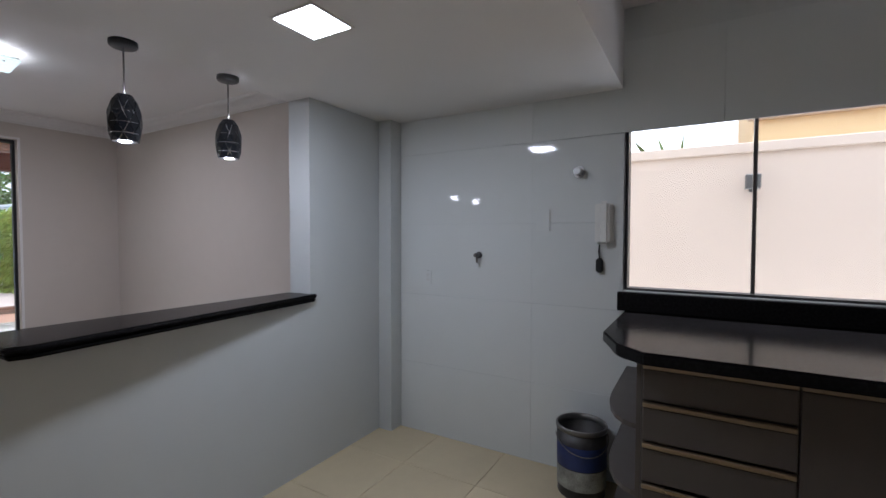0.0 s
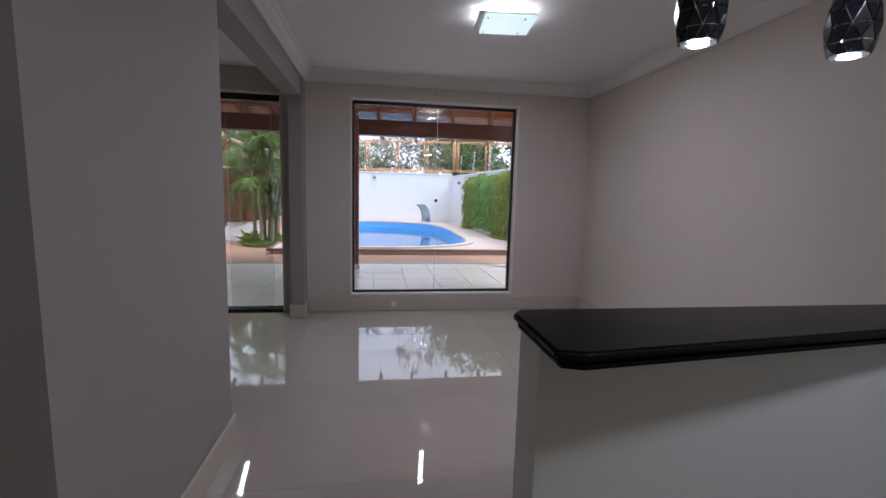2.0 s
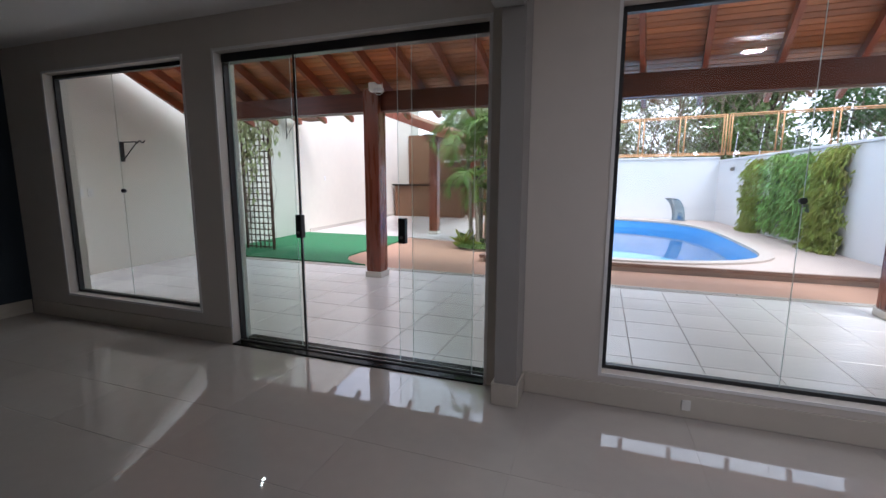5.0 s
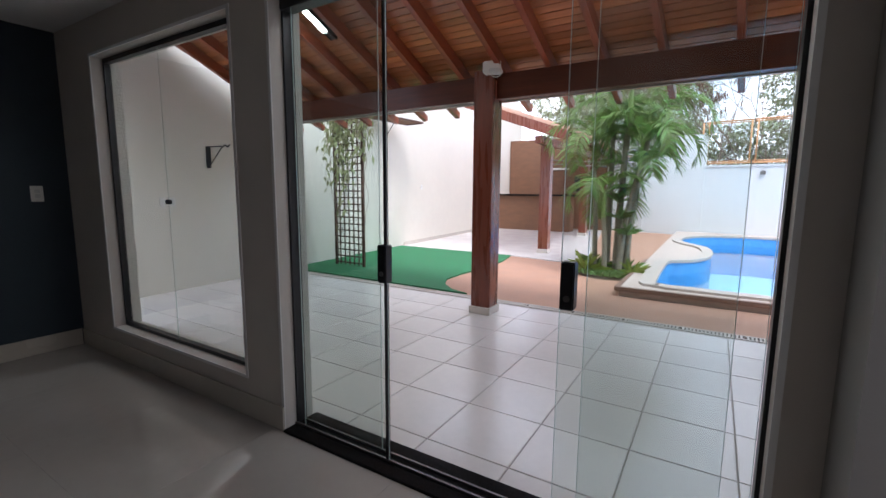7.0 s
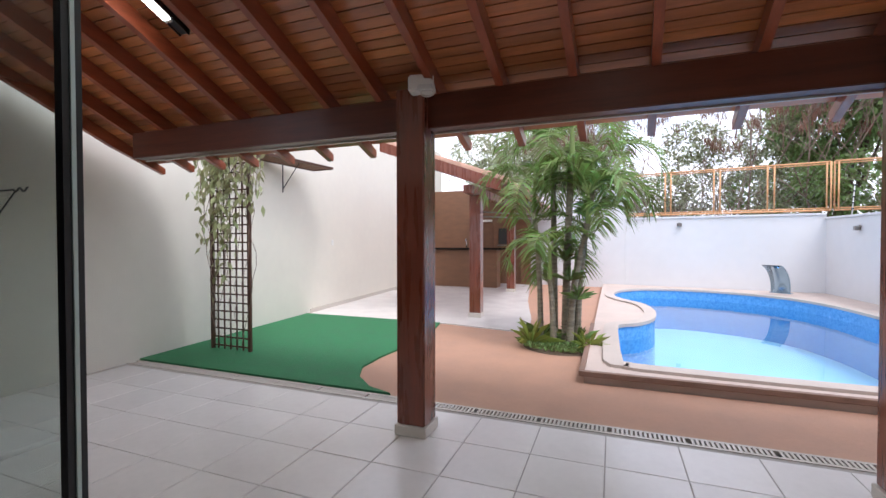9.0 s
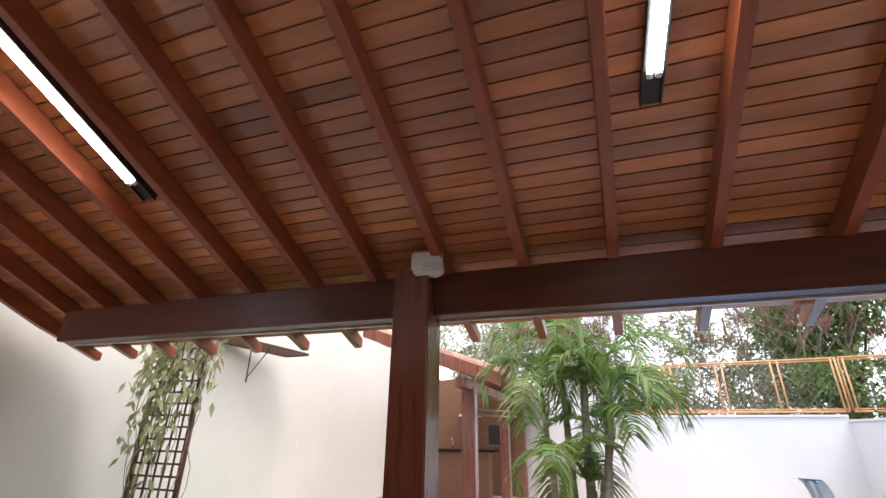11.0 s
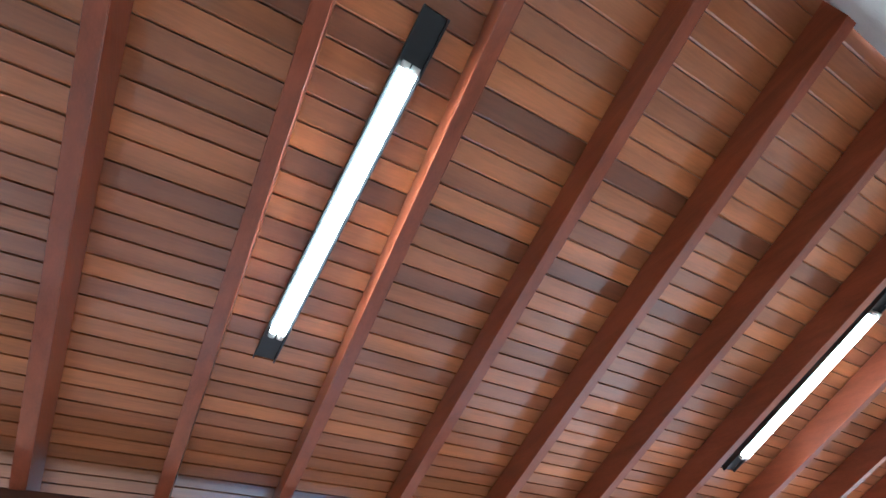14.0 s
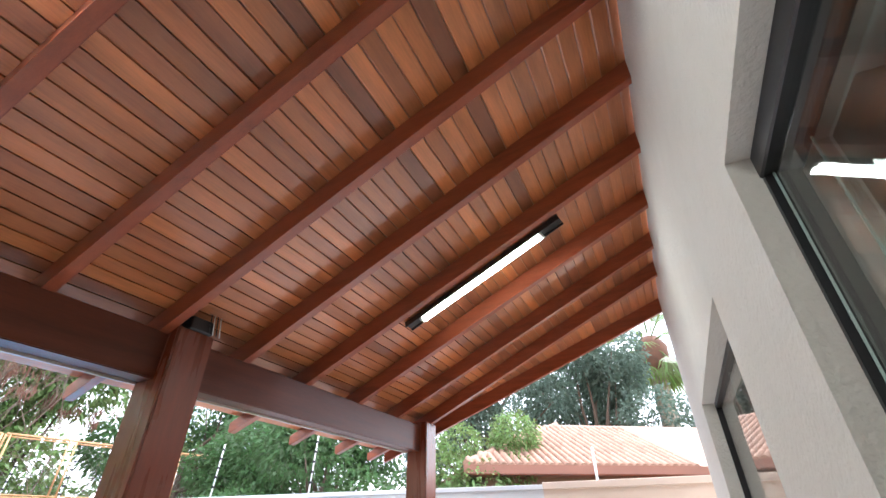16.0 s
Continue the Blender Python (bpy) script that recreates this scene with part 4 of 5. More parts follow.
# waterfall spout
w = thing("pool_waterfall", "curved stainless steel pool waterfall spout", "waterfall", at=(2.55, 12.3, DECK + 0.03), rz=-42)
bm = bmesh.new()
N = 20
pts = [(0.0, 0.0)] + [(-0.58 * (1 - math.cos(a)), 0.10 + 0.58 * math.sin(a)) for a in [i * 1.25 / (N - 1) for i in range(N)]]
W = 0.2
fr = [[bm.verts.new((x, y * 1.0, z)) for x in (-W, W)] for y, z in pts]
bk = [[bm.verts.new((x, y + 0.016, z + 0.012)) for x in (-W, W)] for y, z in pts]
for i in range(N):
    bm.faces.new((fr[i][0], fr[i][1], fr[i + 1][1], fr[i + 1][0])).smooth = True
    bm.faces.new((bk[i][1], bk[i][0], bk[i + 1][0], bk[i + 1][1])).smooth = True
    for k in (0, 1):
        bm.faces.new((fr[i][k], fr[i + 1][k], bk[i + 1][k], bk[i][k]))
part("blade", bm, M_STEELM, w, "bent steel sheet")
part("foot", bevelled(boxes((-W - 0.02, W + 0.02, -0.03, 0.08, 0, 0.02)), 0.004, 1), M_STEELM, w)

def spot(x, y, z, rz):
    p = thing("wall_spotlight", "small dark wall spotlight", "lamp", "yard wall spotlights", (x, y, z), rz)
    part("bracket", bevelled(boxes((-0.025, 0.025, -0.02, 0, -0.04, 0.06)), 0.004, 1), M_STEELD, p)
    part("head", bevelled(boxes((-0.06, 0.06, -0.10, -0.02, -0.05, 0.04)), 0.008, 1), M_STEELD, p, "grey square lamp head")
spot(0.60, 13.405, 1.79, -8.7)
spot(3.70, 11.6, 1.62, -93.8)
p = thing("wall_spotlight", "square grey spotlight on peach wall", "lamp", at=(4.35, -5.58, 1.65), rz=-90)
part("head", bevelled(boxes((-0.045, 0.045, -0.07, 0, -0.05, 0.05)), 0.006, 1), M_STEELD, p)
part("bracket", boxes((-0.02, 0.02, -0.01, 0, -0.07, -0.05)), M_STEELD, p)

# orange framed fence on the back wall, turning along the side wall
def fence(a, b, z0, h, count):
    a, b = Vector((*a, z0)), Vector((*b, z0))
    f = thing("fence", "orange painted metal frame fence with mesh", "fence", "orange fence runs")
    up = Vector((0, 0, h))
    for z in (0.0, 0.05, h - 0.05, h):
        bm = bmesh.new()
        rod(bm, a + Vector((0, 0, z)), b + Vector((0, 0, z)), 0.022 if z in (0.0, h) else 0.014, seg=8)
        part("rail", bm, M_ORANGE, f)
    for i in range(count + 1):
        p = a.lerp(b, i / count)
        for d in (-0.07, 0.07):
            q = p + (b - a).normalized() * d
            bm = bmesh.new()
            rod(bm, q, q + up, 0.02, seg=8)
            part("post", bm, M_ORANGE, f)
    bm = bmesh.new()
    L = (b - a).length
    m = int(L / 0.16)
    for i in range(m):
        p = a.lerp(b, i / m)
        for s in (1, -1):
            q = a.lerp(b, min(max((i + s * h / 0.16) / m, 0), 1))
            hh = abs((q - p).length)
            rod(bm, p, q + Vector((0, 0, min(hh, h))), 0.0022, seg=3, caps=False)
    part("mesh", bm, M_WIRE, f, "thin grey wire mesh")
fence((-0.8, 13.78), (3.75, 13.08), 2.08, 1.15, 4)
fence((3.80, 13.0), (8.6, 12.3), 2.08, 1.15, 4)
for k in range(6):
    p = thing("electric_fence_rod", "thin pale electric fence rod on wall", "rod", "electric fence rods", (3.78 + 0.11 * k + 0.02, 12.2 - 1.75 * k, 1.9))
    bm = bmesh.new()
    rod(bm, (0, 0, 0), (0.05, 0, 0.75), 0.011, seg=6)
    part("rod", bm, M_WHITEG, p)
    for i in range(5):
        bm = bmesh.new()
        rod(bm, (0.008 + 0.01 * i - 0.02, 0, 0.15 + 0.13 * i), (0.008 + 0.01 * i + 0.025, 0, 0.15 + 0.13 * i), 0.018, seg=8)
        part("insulator", bm, M_BLACK, p)

# sockets and folding rack on the left yard wall
def on_left(y):
    return -5.925 - 0.0765 * (y - YO)
q = plate("wall_socket", "white double wall socket on outside wall", "socket", pose(on_left(1.5), 1.5, 1.09, 0, 0, 94), 1)
q = plate("wall_socket", "white double wall socket on outside wall", "socket", pose(on_left(1.62), 1.62, 1.09, 0, 0, 94), 2)
h = thing("wall_rack", "black folding metal hanger rack on wall", "rack", at=(on_left(2.12), 2.12, 1.66), rz=-4)
part("plate", bevelled(boxes((0.0, 0.012, -0.03, 0.03, -0.14, 0.14)), 0.003, 1), M_BLACK, h)
bm = bmesh.new()
pts = [(0.012, 0.0, 0.13)] + [(0.012 + 0.42 * i / 24, 0.06 * i / 24 + (0.0), 0.13 + (0.018 * math.sin(i * 1.1) if i > 13 else 0)) for i in range(25)]
tube(bm, pts, 0.008, 6)
part("arm", bm, M_BLACK, h)
bm = bmesh.new()
rod(bm, (0.012, 0, -0.12), (0.28, 0.04, 0.12), 0.007, seg=6)
part("brace", bm, M_BLACK, h)
q = plate("wall_socket", "white outlet on the cream yard wall", "socket", pose(on_left(7.6), 7.6, 1.33, 0, 0, 94), 1)

# trellis
t = thing("trellis", "dark brown wooden trellis standing against wall", "trellis", at=(-5.80, 4.10, 0))
TW, TH = 0.60, 2.47
for x in (0.0, TW):
    part("upright", bevelled(boxes((x - 0.02, x + 0.02, -0.02, 0.02, 0, TH)), 0.003, 1), M_POSTD, t)
for i in range(1, 6):
    x = TW * i / 6
    part("slat", boxes((x - 0.009, x + 0.009, -0.012, -0.002, 0.02, TH)), M_POSTD, t)
for i in range(23):
    z = 0.06 + i * 0.107
    part("slat", boxes((-0.0, TW, -0.001, 0.009, z - 0.009, z + 0.009)), M_POSTD, t)

# wall awning with wicker top and bracket
a = thing("wall_awning", "brown wicker awning on black wall brackets", "awning", at=(on_left(5.6), 5.6, 2.66), rz=-4.4)
part("frame", boxes((0.0, 0.46, -1.1, -1.07, -0.02, 0.02), (0.0, 0.46, 1.07, 1.1, -0.02, 0.02), (0.43, 0.46, -1.07, 1.07, -0.02, 0.02), (0, 0.03, -1.07, 1.07, -0.02, 0.02)), M_POSTD, a)
for i in range(11):
    part("slat", boxes((0.035 + i * 0.036, 0.058 + i * 0.036, -1.07, 1.07, -0.006 + 0.004 * (i % 2), 0.004 + 0.004 * (i % 2))), M_WICKER, a)
for y in (-0.75, 0.35):
    bm = bmesh.new()
    rod(bm, (0.004, y, -0.02), (0.004, y, -0.48), 0.01, seg=6)
    rod(bm, (0.006, y, -0.42), (0.36, y, -0.02), 0.007, seg=6)
    part("bracket", bm, M_BLACK, a, "black metal bracket")

# ---------- barbecue hut ----------
HX = -3.36
def hut_post(x, y, h):
    p = thing("post", "reddish wooden hut post on stone base", "post", "hut posts", (x, y, 0.006))
    part("shaft", bevelled(boxes((-0.10, 0.10, -0.10, 0.10, 0.08, h)), 0.008, 2), M_POSTW, p)
    part("base", bevelled(boxes((-0.115, 0.115, -0.115, 0.115, 0, 0.08)), 0.004, 1), M_BASE, p, "pale stone base block")
hut_post(HX, 7.5, 2.16)
hut_post(-3.62, 11.6, 2.16)
c = thing("bar_counter", "brown tiled bar counter with dark granite top", "counter", at=(-5.45, 12.55, 0.006), rz=0)
part("body", bevelled(boxes((-1.3, 1.25, -0.22, 0.22, 0, 1.10)), 0.004, 1), M_BROWNT, c, "brown tile clad body")
part("top", bevelled(boxes((-1.35, 1.42, -0.34, 0.30, 1.10, 1.15)), 0.008, 2), M_GRANITE, c, "dark granite top")
bm = bmesh.new()
box(bm, -6.95, -3.5, 14.05, 14.25, 0, 3.05)
structure("wall_hut", bm, M_BROWNT, "brown stone clad barbecue wall", "wall")
b = thing("barbecue_oven", "black iron barbecue oven mouth in brown wall", "oven", at=(-4.2, 14.05, 0.006))
part("surround", bevelled(boxes((-0.45, 0.45, -0.35, 0.0, 0, 2.6)), 0.006, 1), M_BROWNT, b, "brown clad chimney breast")
part("mouth", bevelled(boxes((-0.28, 0.28, -0.37, -0.351, 1.25, 1.75)), 0.01, 1), M_BLACK, b, "black iron door")
part("grill_shelf", boxes((-0.3, 0.3, -0.46, -0.371, 1.2, 1.23)), M_STEELD, b)
p = thing("pillar", "brown tile clad hut pillar", "pillar", at=(-3.62, 13.75, 0.006))
part("shaft", bevelled(boxes((-0.14, 0.14, -0.14, 0.14, 0, 2.35)), 0.004, 1), M_BROWNT, p)
l = thing("strip_lamp", "white strip lamp on brown hut wall", "lamp", at=(-5.1, 14.03, 2.02))
part("body", bevelled(boxes((-0.33, 0.33, -0.05, 0, -0.035, 0.035)), 0.006, 1), M_WHITE, l)
s = thing("sink_tap", "chrome tap on the bar counter", "tap", at=(-5.2, 12.62, 1.156))
bm = bmesh.new()
tube(bm, [(0, 0, 0), (0, 0, 0.22), (0, -0.04, 0.27), (0, -0.1, 0.26), (0, -0.12, 0.2)], 0.014, 8)
part("spout", bm, M_STEEL, s)
r = thing("hanging_rail", "two thin metal rails between hut posts", "rail", at=(0, 0, 0))
for z in (1.80, 1.88):
    bm = bmesh.new()
    rod(bm, (-3.30, 7.62, z), (-2.2, 9.0, z - 0.02), 0.012, seg=8)
    part("rail", bm, M_STEELD, r)
# hut roof: beams, rafters, tiled slope falling towards the pool
def hut_z(x):
    return 2.30 + (HX + 0.25 - x) * 0.36
hr = thing("hut_roof", "clay tile roof of the barbecue hut", "roof")
def hslab(x0, x1, y0, y1, u0, u1):
    bm = bmesh.new()
    r = [[bm.verts.new((x, y, hut_z(x) + u)) for x, u in ((x0, u0), (x1, u0), (x1, u1), (x0, u1))] for y in (y0, y1)]
    bm.faces.new(r[0])
    bm.faces.new(r[1][::-1])
    for i in range(4):
        bm.faces.new((r[0][i], r[1][i], r[1][(i + 1) % 4], r[0][(i + 1) % 4]))
    return bm
part("deck", hslab(-4.95, -2.75, 6.9, 14.2, 0.12, 0.15), M_BOARD, hr, "wooden underside boards")
part("barge_board", hslab(-4.95, -2.75, 6.86, 6.90, -0.02, 0.16), M_POSTW, hr, "reddish barge board")
part("purlin", boxes((-3.44, -3.30, 7.0, 14.1, 2.16, 2.30)), M_POSTW, hr, "reddish eaves beam")
part("cross_beam", hslab(-4.9, -3.1, 7.42, 7.56, -0.02, 0.12), M_POSTW, hr, "sloping reddish beam")
def tile_roll(bm, a, b, r):
    """One half-round barrel tile from a (low) to b (high)."""
    a, b = Vector(a), Vector(b)
    d = (b - a).normalized()
    side = d.cross(Vector((0, 0, 1))).normalized()
    nrm = side.cross(d)
    ra, rb = [], []
    for i in range(6):
        th = math.pi * i / 5
        o = side * math.cos(th) + nrm * math.sin(th)
        ra.append(bm.verts.new(a + o * r))
        rb.append(bm.verts.new(b + o * r * 0.82))
    for i in range(5):
        bm.faces.new((ra[i], ra[i + 1], rb[i + 1], rb[i])).smooth = True
    bm.faces.new(ra)
TR = bmesh.new()
tile_roll(TR, (0, 0, 0), (-0.40, 0, 0.40 * 0.36 + 0.02), 0.085)
TRM = mesh_of(TR, "roof_tile", M_CLAY)
for i in range(6):
    for j in range(22):
        x = -2.72 - i * 0.37
        piece("roof_tile", TRM, hr, pose(x, 6.95 + j * 0.17, hut_z(x) + 0.15))
part("tile_bed", hslab(-4.95, -2.75, 6.9, 14.2, 0.151, 0.17), M_CLAY, hr, "clay channel tiles")
# ---------- plants ----------
rng = np.random.default_rng(7)
def leaves_mesh(name, centres, dirs, length, width, mat, droop=0.3):
    """Many small folded leaves in one mesh: four corners and a tip each."""
    n = len(centres)
    d = dirs / np.maximum(np.linalg.norm(dirs, axis=1, keepdims=True), 1e-6)
    ref = rng.normal(size=(n, 3))
    s = np.cross(d, ref)
    s /= np.maximum(np.linalg.norm(s, axis=1, keepdims=True), 1e-6)
    L = (length * rng.uniform(0.6, 1.3, n))[:, None]
    W = (width * rng.uniform(0.7, 1.2, n))[:, None]
    down = np.array([[0, 0, -1.0]])
    p0 = centres
    p1 = centres + d * L * 0.45 + s * W * 0.5
    p2 = centres + d * L + down * L * droop
    p3 = centres + d * L * 0.45 - s * W * 0.5
    v = np.stack([p0, p1, p2, p3], 1).reshape(-1, 3)
    f = np.arange(n * 4).reshape(-1, 4)
    tri = np.concatenate([f[:, [0, 1, 2]], f[:, [0, 2, 3]]])
    me = bpy.data.meshes.new(name)
    me.from_pydata(v.tolist(), [], tri.tolist())
    me.materials.append(mat)
    return me

def foliage_part(name, me, parent, label=""):
    ob = new(name, me)
    ob.parent = parent
    return tagged(ob, label)

def crown_points(blobs, n):
    """Points in a shell of several overlapping uneven clumps."""
    w = np.array([b[3] ** 2 for b in blobs])
    pick = rng.choice(len(blobs), n, p=w / w.sum())
    b = np.array(blobs)[pick]
    d = rng.normal(size=(n, 3))
    d /= np.linalg.norm(d, axis=1, keepdims=True)
    r = b[:, 3] * rng.uniform(0.45, 1.0, n) ** 0.5 * (1 + 0.18 * np.sin(d[:, 0] * 7 + pick) * np.cos(d[:, 1] * 6 + pick))
    sc = np.stack([np.ones(n), np.ones(n), np.full(n, 0.8)], 1)
    return b[:, :3] + d * r[:, None] * sc, d

def limb_path(a, b, bend, k=5):
    a, b = Vector(a), Vector(b)
    return [a.lerp(b, i / k) + Vector((bend[0] * math.sin(math.pi * i / k), bend[1] * math.sin(math.pi * i / k), 0)) for i in range(k + 1)]

def tree(x, y, z0, h, spread, blobs_n, leaf_n, leaf, mat, label, seed, trunk_r=0.16):
    r = random.Random(seed)
    t = thing("tree", label, "tree", "trees behind the walls", (x, y, z0))
    bm = bmesh.new()
    top = Vector((r.uniform(-0.4, 0.4), r.uniform(-0.4, 0.4), h * 0.55))
    pts = limb_path((0, 0, 0), top, (r.uniform(-0.2, 0.2), r.uniform(-0.2, 0.2)), 5)
    for i, (a, b) in enumerate(zip(pts, pts[1:])):
        rod(bm, a, b, trunk_r * (1 - 0.11 * i), trunk_r * (1 - 0.11 * (i + 1)), 8, False)
    blobs = []
    for k in range(blobs_n):
        ang, el = r.uniform(0, 2 * math.pi), r.uniform(0.15, 1.0)
        c = Vector((math.cos(ang) * spread * (1.1 - el * 0.6) * r.uniform(0.4, 1), math.sin(ang) * spread * (1.1 - el * 0.6) * r.uniform(0.4, 1), h * (0.35 + 0.6 * el)))
        blobs.append((c.x, c.y, c.z, spread * r.uniform(0.26, 0.48)))
        base = pts[r.randint(2, 5)]
        lp = limb_path(base, c, (r.uniform(-0.3, 0.3), r.uniform(-0.3, 0.3)), 4)
        for i, (a, b) in enumerate(zip(lp, lp[1:])):
            rod(bm, a, b, trunk_r * 0.42 * (1 - 0.2 * i), trunk_r * 0.42 * (1 - 0.2 * (i + 1)), 6, False)
    part("trunk", bm, M_BARK, t)
    c, d = crown_points(blobs, leaf_n)
    dd = d + rng.normal(size=d.shape) * 0.7
    foliage_part("crown", leaves_mesh("crown", c, dd, leaf, leaf * 0.5, mat, 0.25), t)

def scrub(x0, x1, y, z0, h, n, leaf, mat, twigs, label):
    """A band of bushes; nobody could count its plants."""
    blobs = []
    k = int((x1 - x0) / 0.9)
    for i in range(k):
        cx = x0 + (x1 - x0) * (i + rng.uniform(0, 1)) / k
        hh = h * rng.uniform(0.55, 1.1)
        for z in np.arange(0.4, hh, 0.9):
            blobs.append((cx + rng.uniform(-0.5, 0.5), y + rng.uniform(-0.9, 0.9), z0 + z, rng.uniform(0.55, 0.95)))
    c, d = crown_points(blobs, n)
    ob = new("scrub", leaves_mesh("scrub", c, d + rng.normal(size=d.shape) * 0.8, leaf, leaf * 0.45, mat, 0.2))
    tagged(ob, label, "shrubs", kind="stuff")
    bm = bmesh.new()
    r = random.Random(int(x0 * 10) + 5)
    for i in range(twigs):
        a = Vector((r.uniform(x0, x1), y + r.uniform(-1.2, 0.6), z0 + r.uniform(0, h * 0.4)))
        b = a + Vector((r.uniform(-1.2, 1.2), r.uniform(-0.5, 0.3), r.uniform(0.8, h * 0.75)))
        lp = limb_path(a, b, (r.uniform(-0.35, 0.35), r.uniform(-0.2, 0.2)), 4)
        for j, (p, q) in enumerate(zip(lp, lp[1:])):
            rod(bm, p, q, 0.028 * (1 - 0.2 * j), 0.028 * (1 - 0.2 * (j + 1)), 4, False)
        for m in range(7):
            s = lp[r.randint(1, 4)]
            e = s + Vector((r.uniform(-0.6, 0.6), r.uniform(-0.3, 0.3), r.uniform(0.0, 0.8)))
            rod(bm, s, e, 0.010, 0.004, 3, False)
            for u in range(3):
                s2 = s.lerp(e, r.uniform(0.4, 1))
                rod(bm, s2, s2 + Vector((r.uniform(-0.3, 0.3), r.uniform(-0.2, 0.2), r.uniform(-0.15, 0.4))), 0.006, 0.003, 3, False)
    tagged(part("scrub_twigs", bm, M_TWIG), "bare brown twigs and branches among the shrubs", "shrubs", kind="stuff")

scrub(-6.5, 3.6, 17.0, -1.0, 5.8, 52000, 0.15, M_SCRUB, 170, "dry green shrubs behind the back fence")
scrub(3.6, 13.0, 16.0, -1.0, 5.4, 20000, 0.16, M_LEAFL, 60, "green shrubs behind the back fence")
tree(6.3, 18.0, -1.0, 8.2, 3.6, 12, 17000, 0.2, M_LEAFL, "broad green leafy tree behind the fence", 3)
tree(9.5, 15.0, -1.0, 8.0, 3.4, 12, 16000, 0.2, M_LEAF, "dark green leafy tree behind the fence", 5)
tree(-4.5, 20.0, -1.0, 8.0, 3.2, 11, 9000, 0.2, M_SCRUB, "thin dry crowned tree behind the wall", 8)
tree(7.0, 7.2, -0.5, 4.7, 2.2, 12, 16000, 0.13, M_LEAF, "dense glossy green tree beside the wall", 11, 0.12)
tree(8.2, 9.9, -0.5, 5.0, 2.2, 12, 12000, 0.14, M_LEAF, "dense glossy green tree beside the wall", 12, 0.12)
tree(18.5, 7.5, -0.5, 9.5, 4.2, 14, 17000, 0.24, M_LEAFB, "bluish green tall tree beyond the neighbour roof", 14, 0.25)
tree(19.5, 3.0, -0.5, 9.0, 3.4, 12, 12000, 0.22, M_LEAFB, "bluish green tall tree beyond the neighbour roof", 19, 0.22)
tree(23.0, 4.6, -0.5, 9.0, 3.6, 12, 12000, 0.24, M_LEAFB, "bluish green tall tree beyond the neighbour roof", 15, 0.25)
tree(10.5, 4.9, -0.5, 4.6, 1.6, 10, 9000, 0.12, M_LEAFL, "light green young tree beside the roof", 17, 0.1)

# bare twiggy tops against the sky
def bare_tree(x, y, z0, h, seed):
    r = random.Random(seed)
    t = thing("bare_tree", "bare twiggy tree with hanging seed pods", "tree", "bare trees behind the wall", (x, y, z0))
    bm, pods = bmesh.new(), bmesh.new()
    def grow(p, d, length, rad, depth):
        q = p + d * length
        rod(bm, p, q, rad, rad * 0.7, 5, False)
        if depth == 0:
            for k in range(3):
                s = p.lerp(q, r.uniform(0.3, 1))
                rod(pods, s, s + Vector((r.uniform(-0.05, 0.05), r.uniform(-0.05, 0.05), -r.uniform(0.12, 0.26))), 0.012, 0.004, 4, False)
            return
        for k in range(3 if depth > 1 else 4):
            e = (d + Vector((r.uniform(-0.8, 0.8), r.uniform(-0.6, 0.6), r.uniform(-0.25, 0.55)))).normalized()
            grow(q, e, length * r.uniform(0.6, 0.85), rad * 0.62, depth - 1)
    grow(Vector((0, 0, 0)), Vector((0, 0, 1)), h * 0.36, 0.05, 5)
    part("branchwork", bm, M_TWIG, t)
    part("hanging_pod", pods, M_POD, t, "brown hanging seed pods")
bare_tree(0.4, 16.2, -0.8, 6.4, 21)
bare_tree(2.9, 16.6, -0.8, 6.6, 22)
bare_tree(-2.2, 16.8, -0.8, 6.2, 23)
bare_tree(4.6, 16.0, -0.8, 6.0, 24)

# palms in the planting bed
def frond(bm, rb, base, az, el, length, seed, leaf_l=0.34):
    """One arching feather leaf: midrib into rb, leaflets into bm."""
    r = random.Random(seed)
    d = Vector((math.cos(az), math.sin(az), 0))
    pts = []
    n = 14
    p, e = Vector(base), el
    for i in range(n + 1):
        pts.append(p.copy())
        p = p + (d * math.cos(e) + Vector((0, 0, math.sin(e)))) * (length / n)
        e -= (0.11 + 0.018 * i) * (1.0 + 0.2 * r.uniform(-1, 1))
    for i, (a, b) in enumerate(zip(pts, pts[1:])):
        rod(rb, a, b, 0.014 * (1 - i / (n + 2)), 0.014 * (1 - (i + 1) / (n + 2)), 5, False)
    side = d.cross(Vector((0, 0, 1)))
    count = 34
    for i in range(5, count):
        s = i / count
        k = min(int(s * n), n - 1)
        c = pts[k].lerp(pts[k + 1], s * n - k)
        fwd = (pts[k + 1] - pts[k]).normalized()
        up = side.cross(fwd)
        ll = leaf_l * (0.35 + 0.75 * math.sin(math.pi * min(s * 0.85 + 0.1, 1))) * r.uniform(0.88, 1.08)
        for sg in (-1, 1):
            o = (side * sg * 0.8 + fwd * 0.6 + up * r.uniform(0.1, 0.4)).normalized()
            fall = r.uniform(0.2, 0.5)
            wv = fwd * 0.016
            q1, q2 = c + o * ll * 0.35 + Vector((0, 0, 0.01)), c + o * ll * 0.72 + Vector((0, 0, -ll * fall * 0.4))
            tip = c + o * ll + Vector((0, 0, -ll * fall))
            v = [bm.verts.new(q) for q in (c - wv * 0.4, c + wv * 0.4, q1 + wv, q2 + wv * 0.75, tip, q2 - wv * 0.75, q1 - wv)]
            bm.faces.new((v[0], v[1], v[2], v[6]))
            bm.faces.new((v[6], v[2], v[3], v[5]))
            bm.faces.new((v[5], v[3], v[4]))

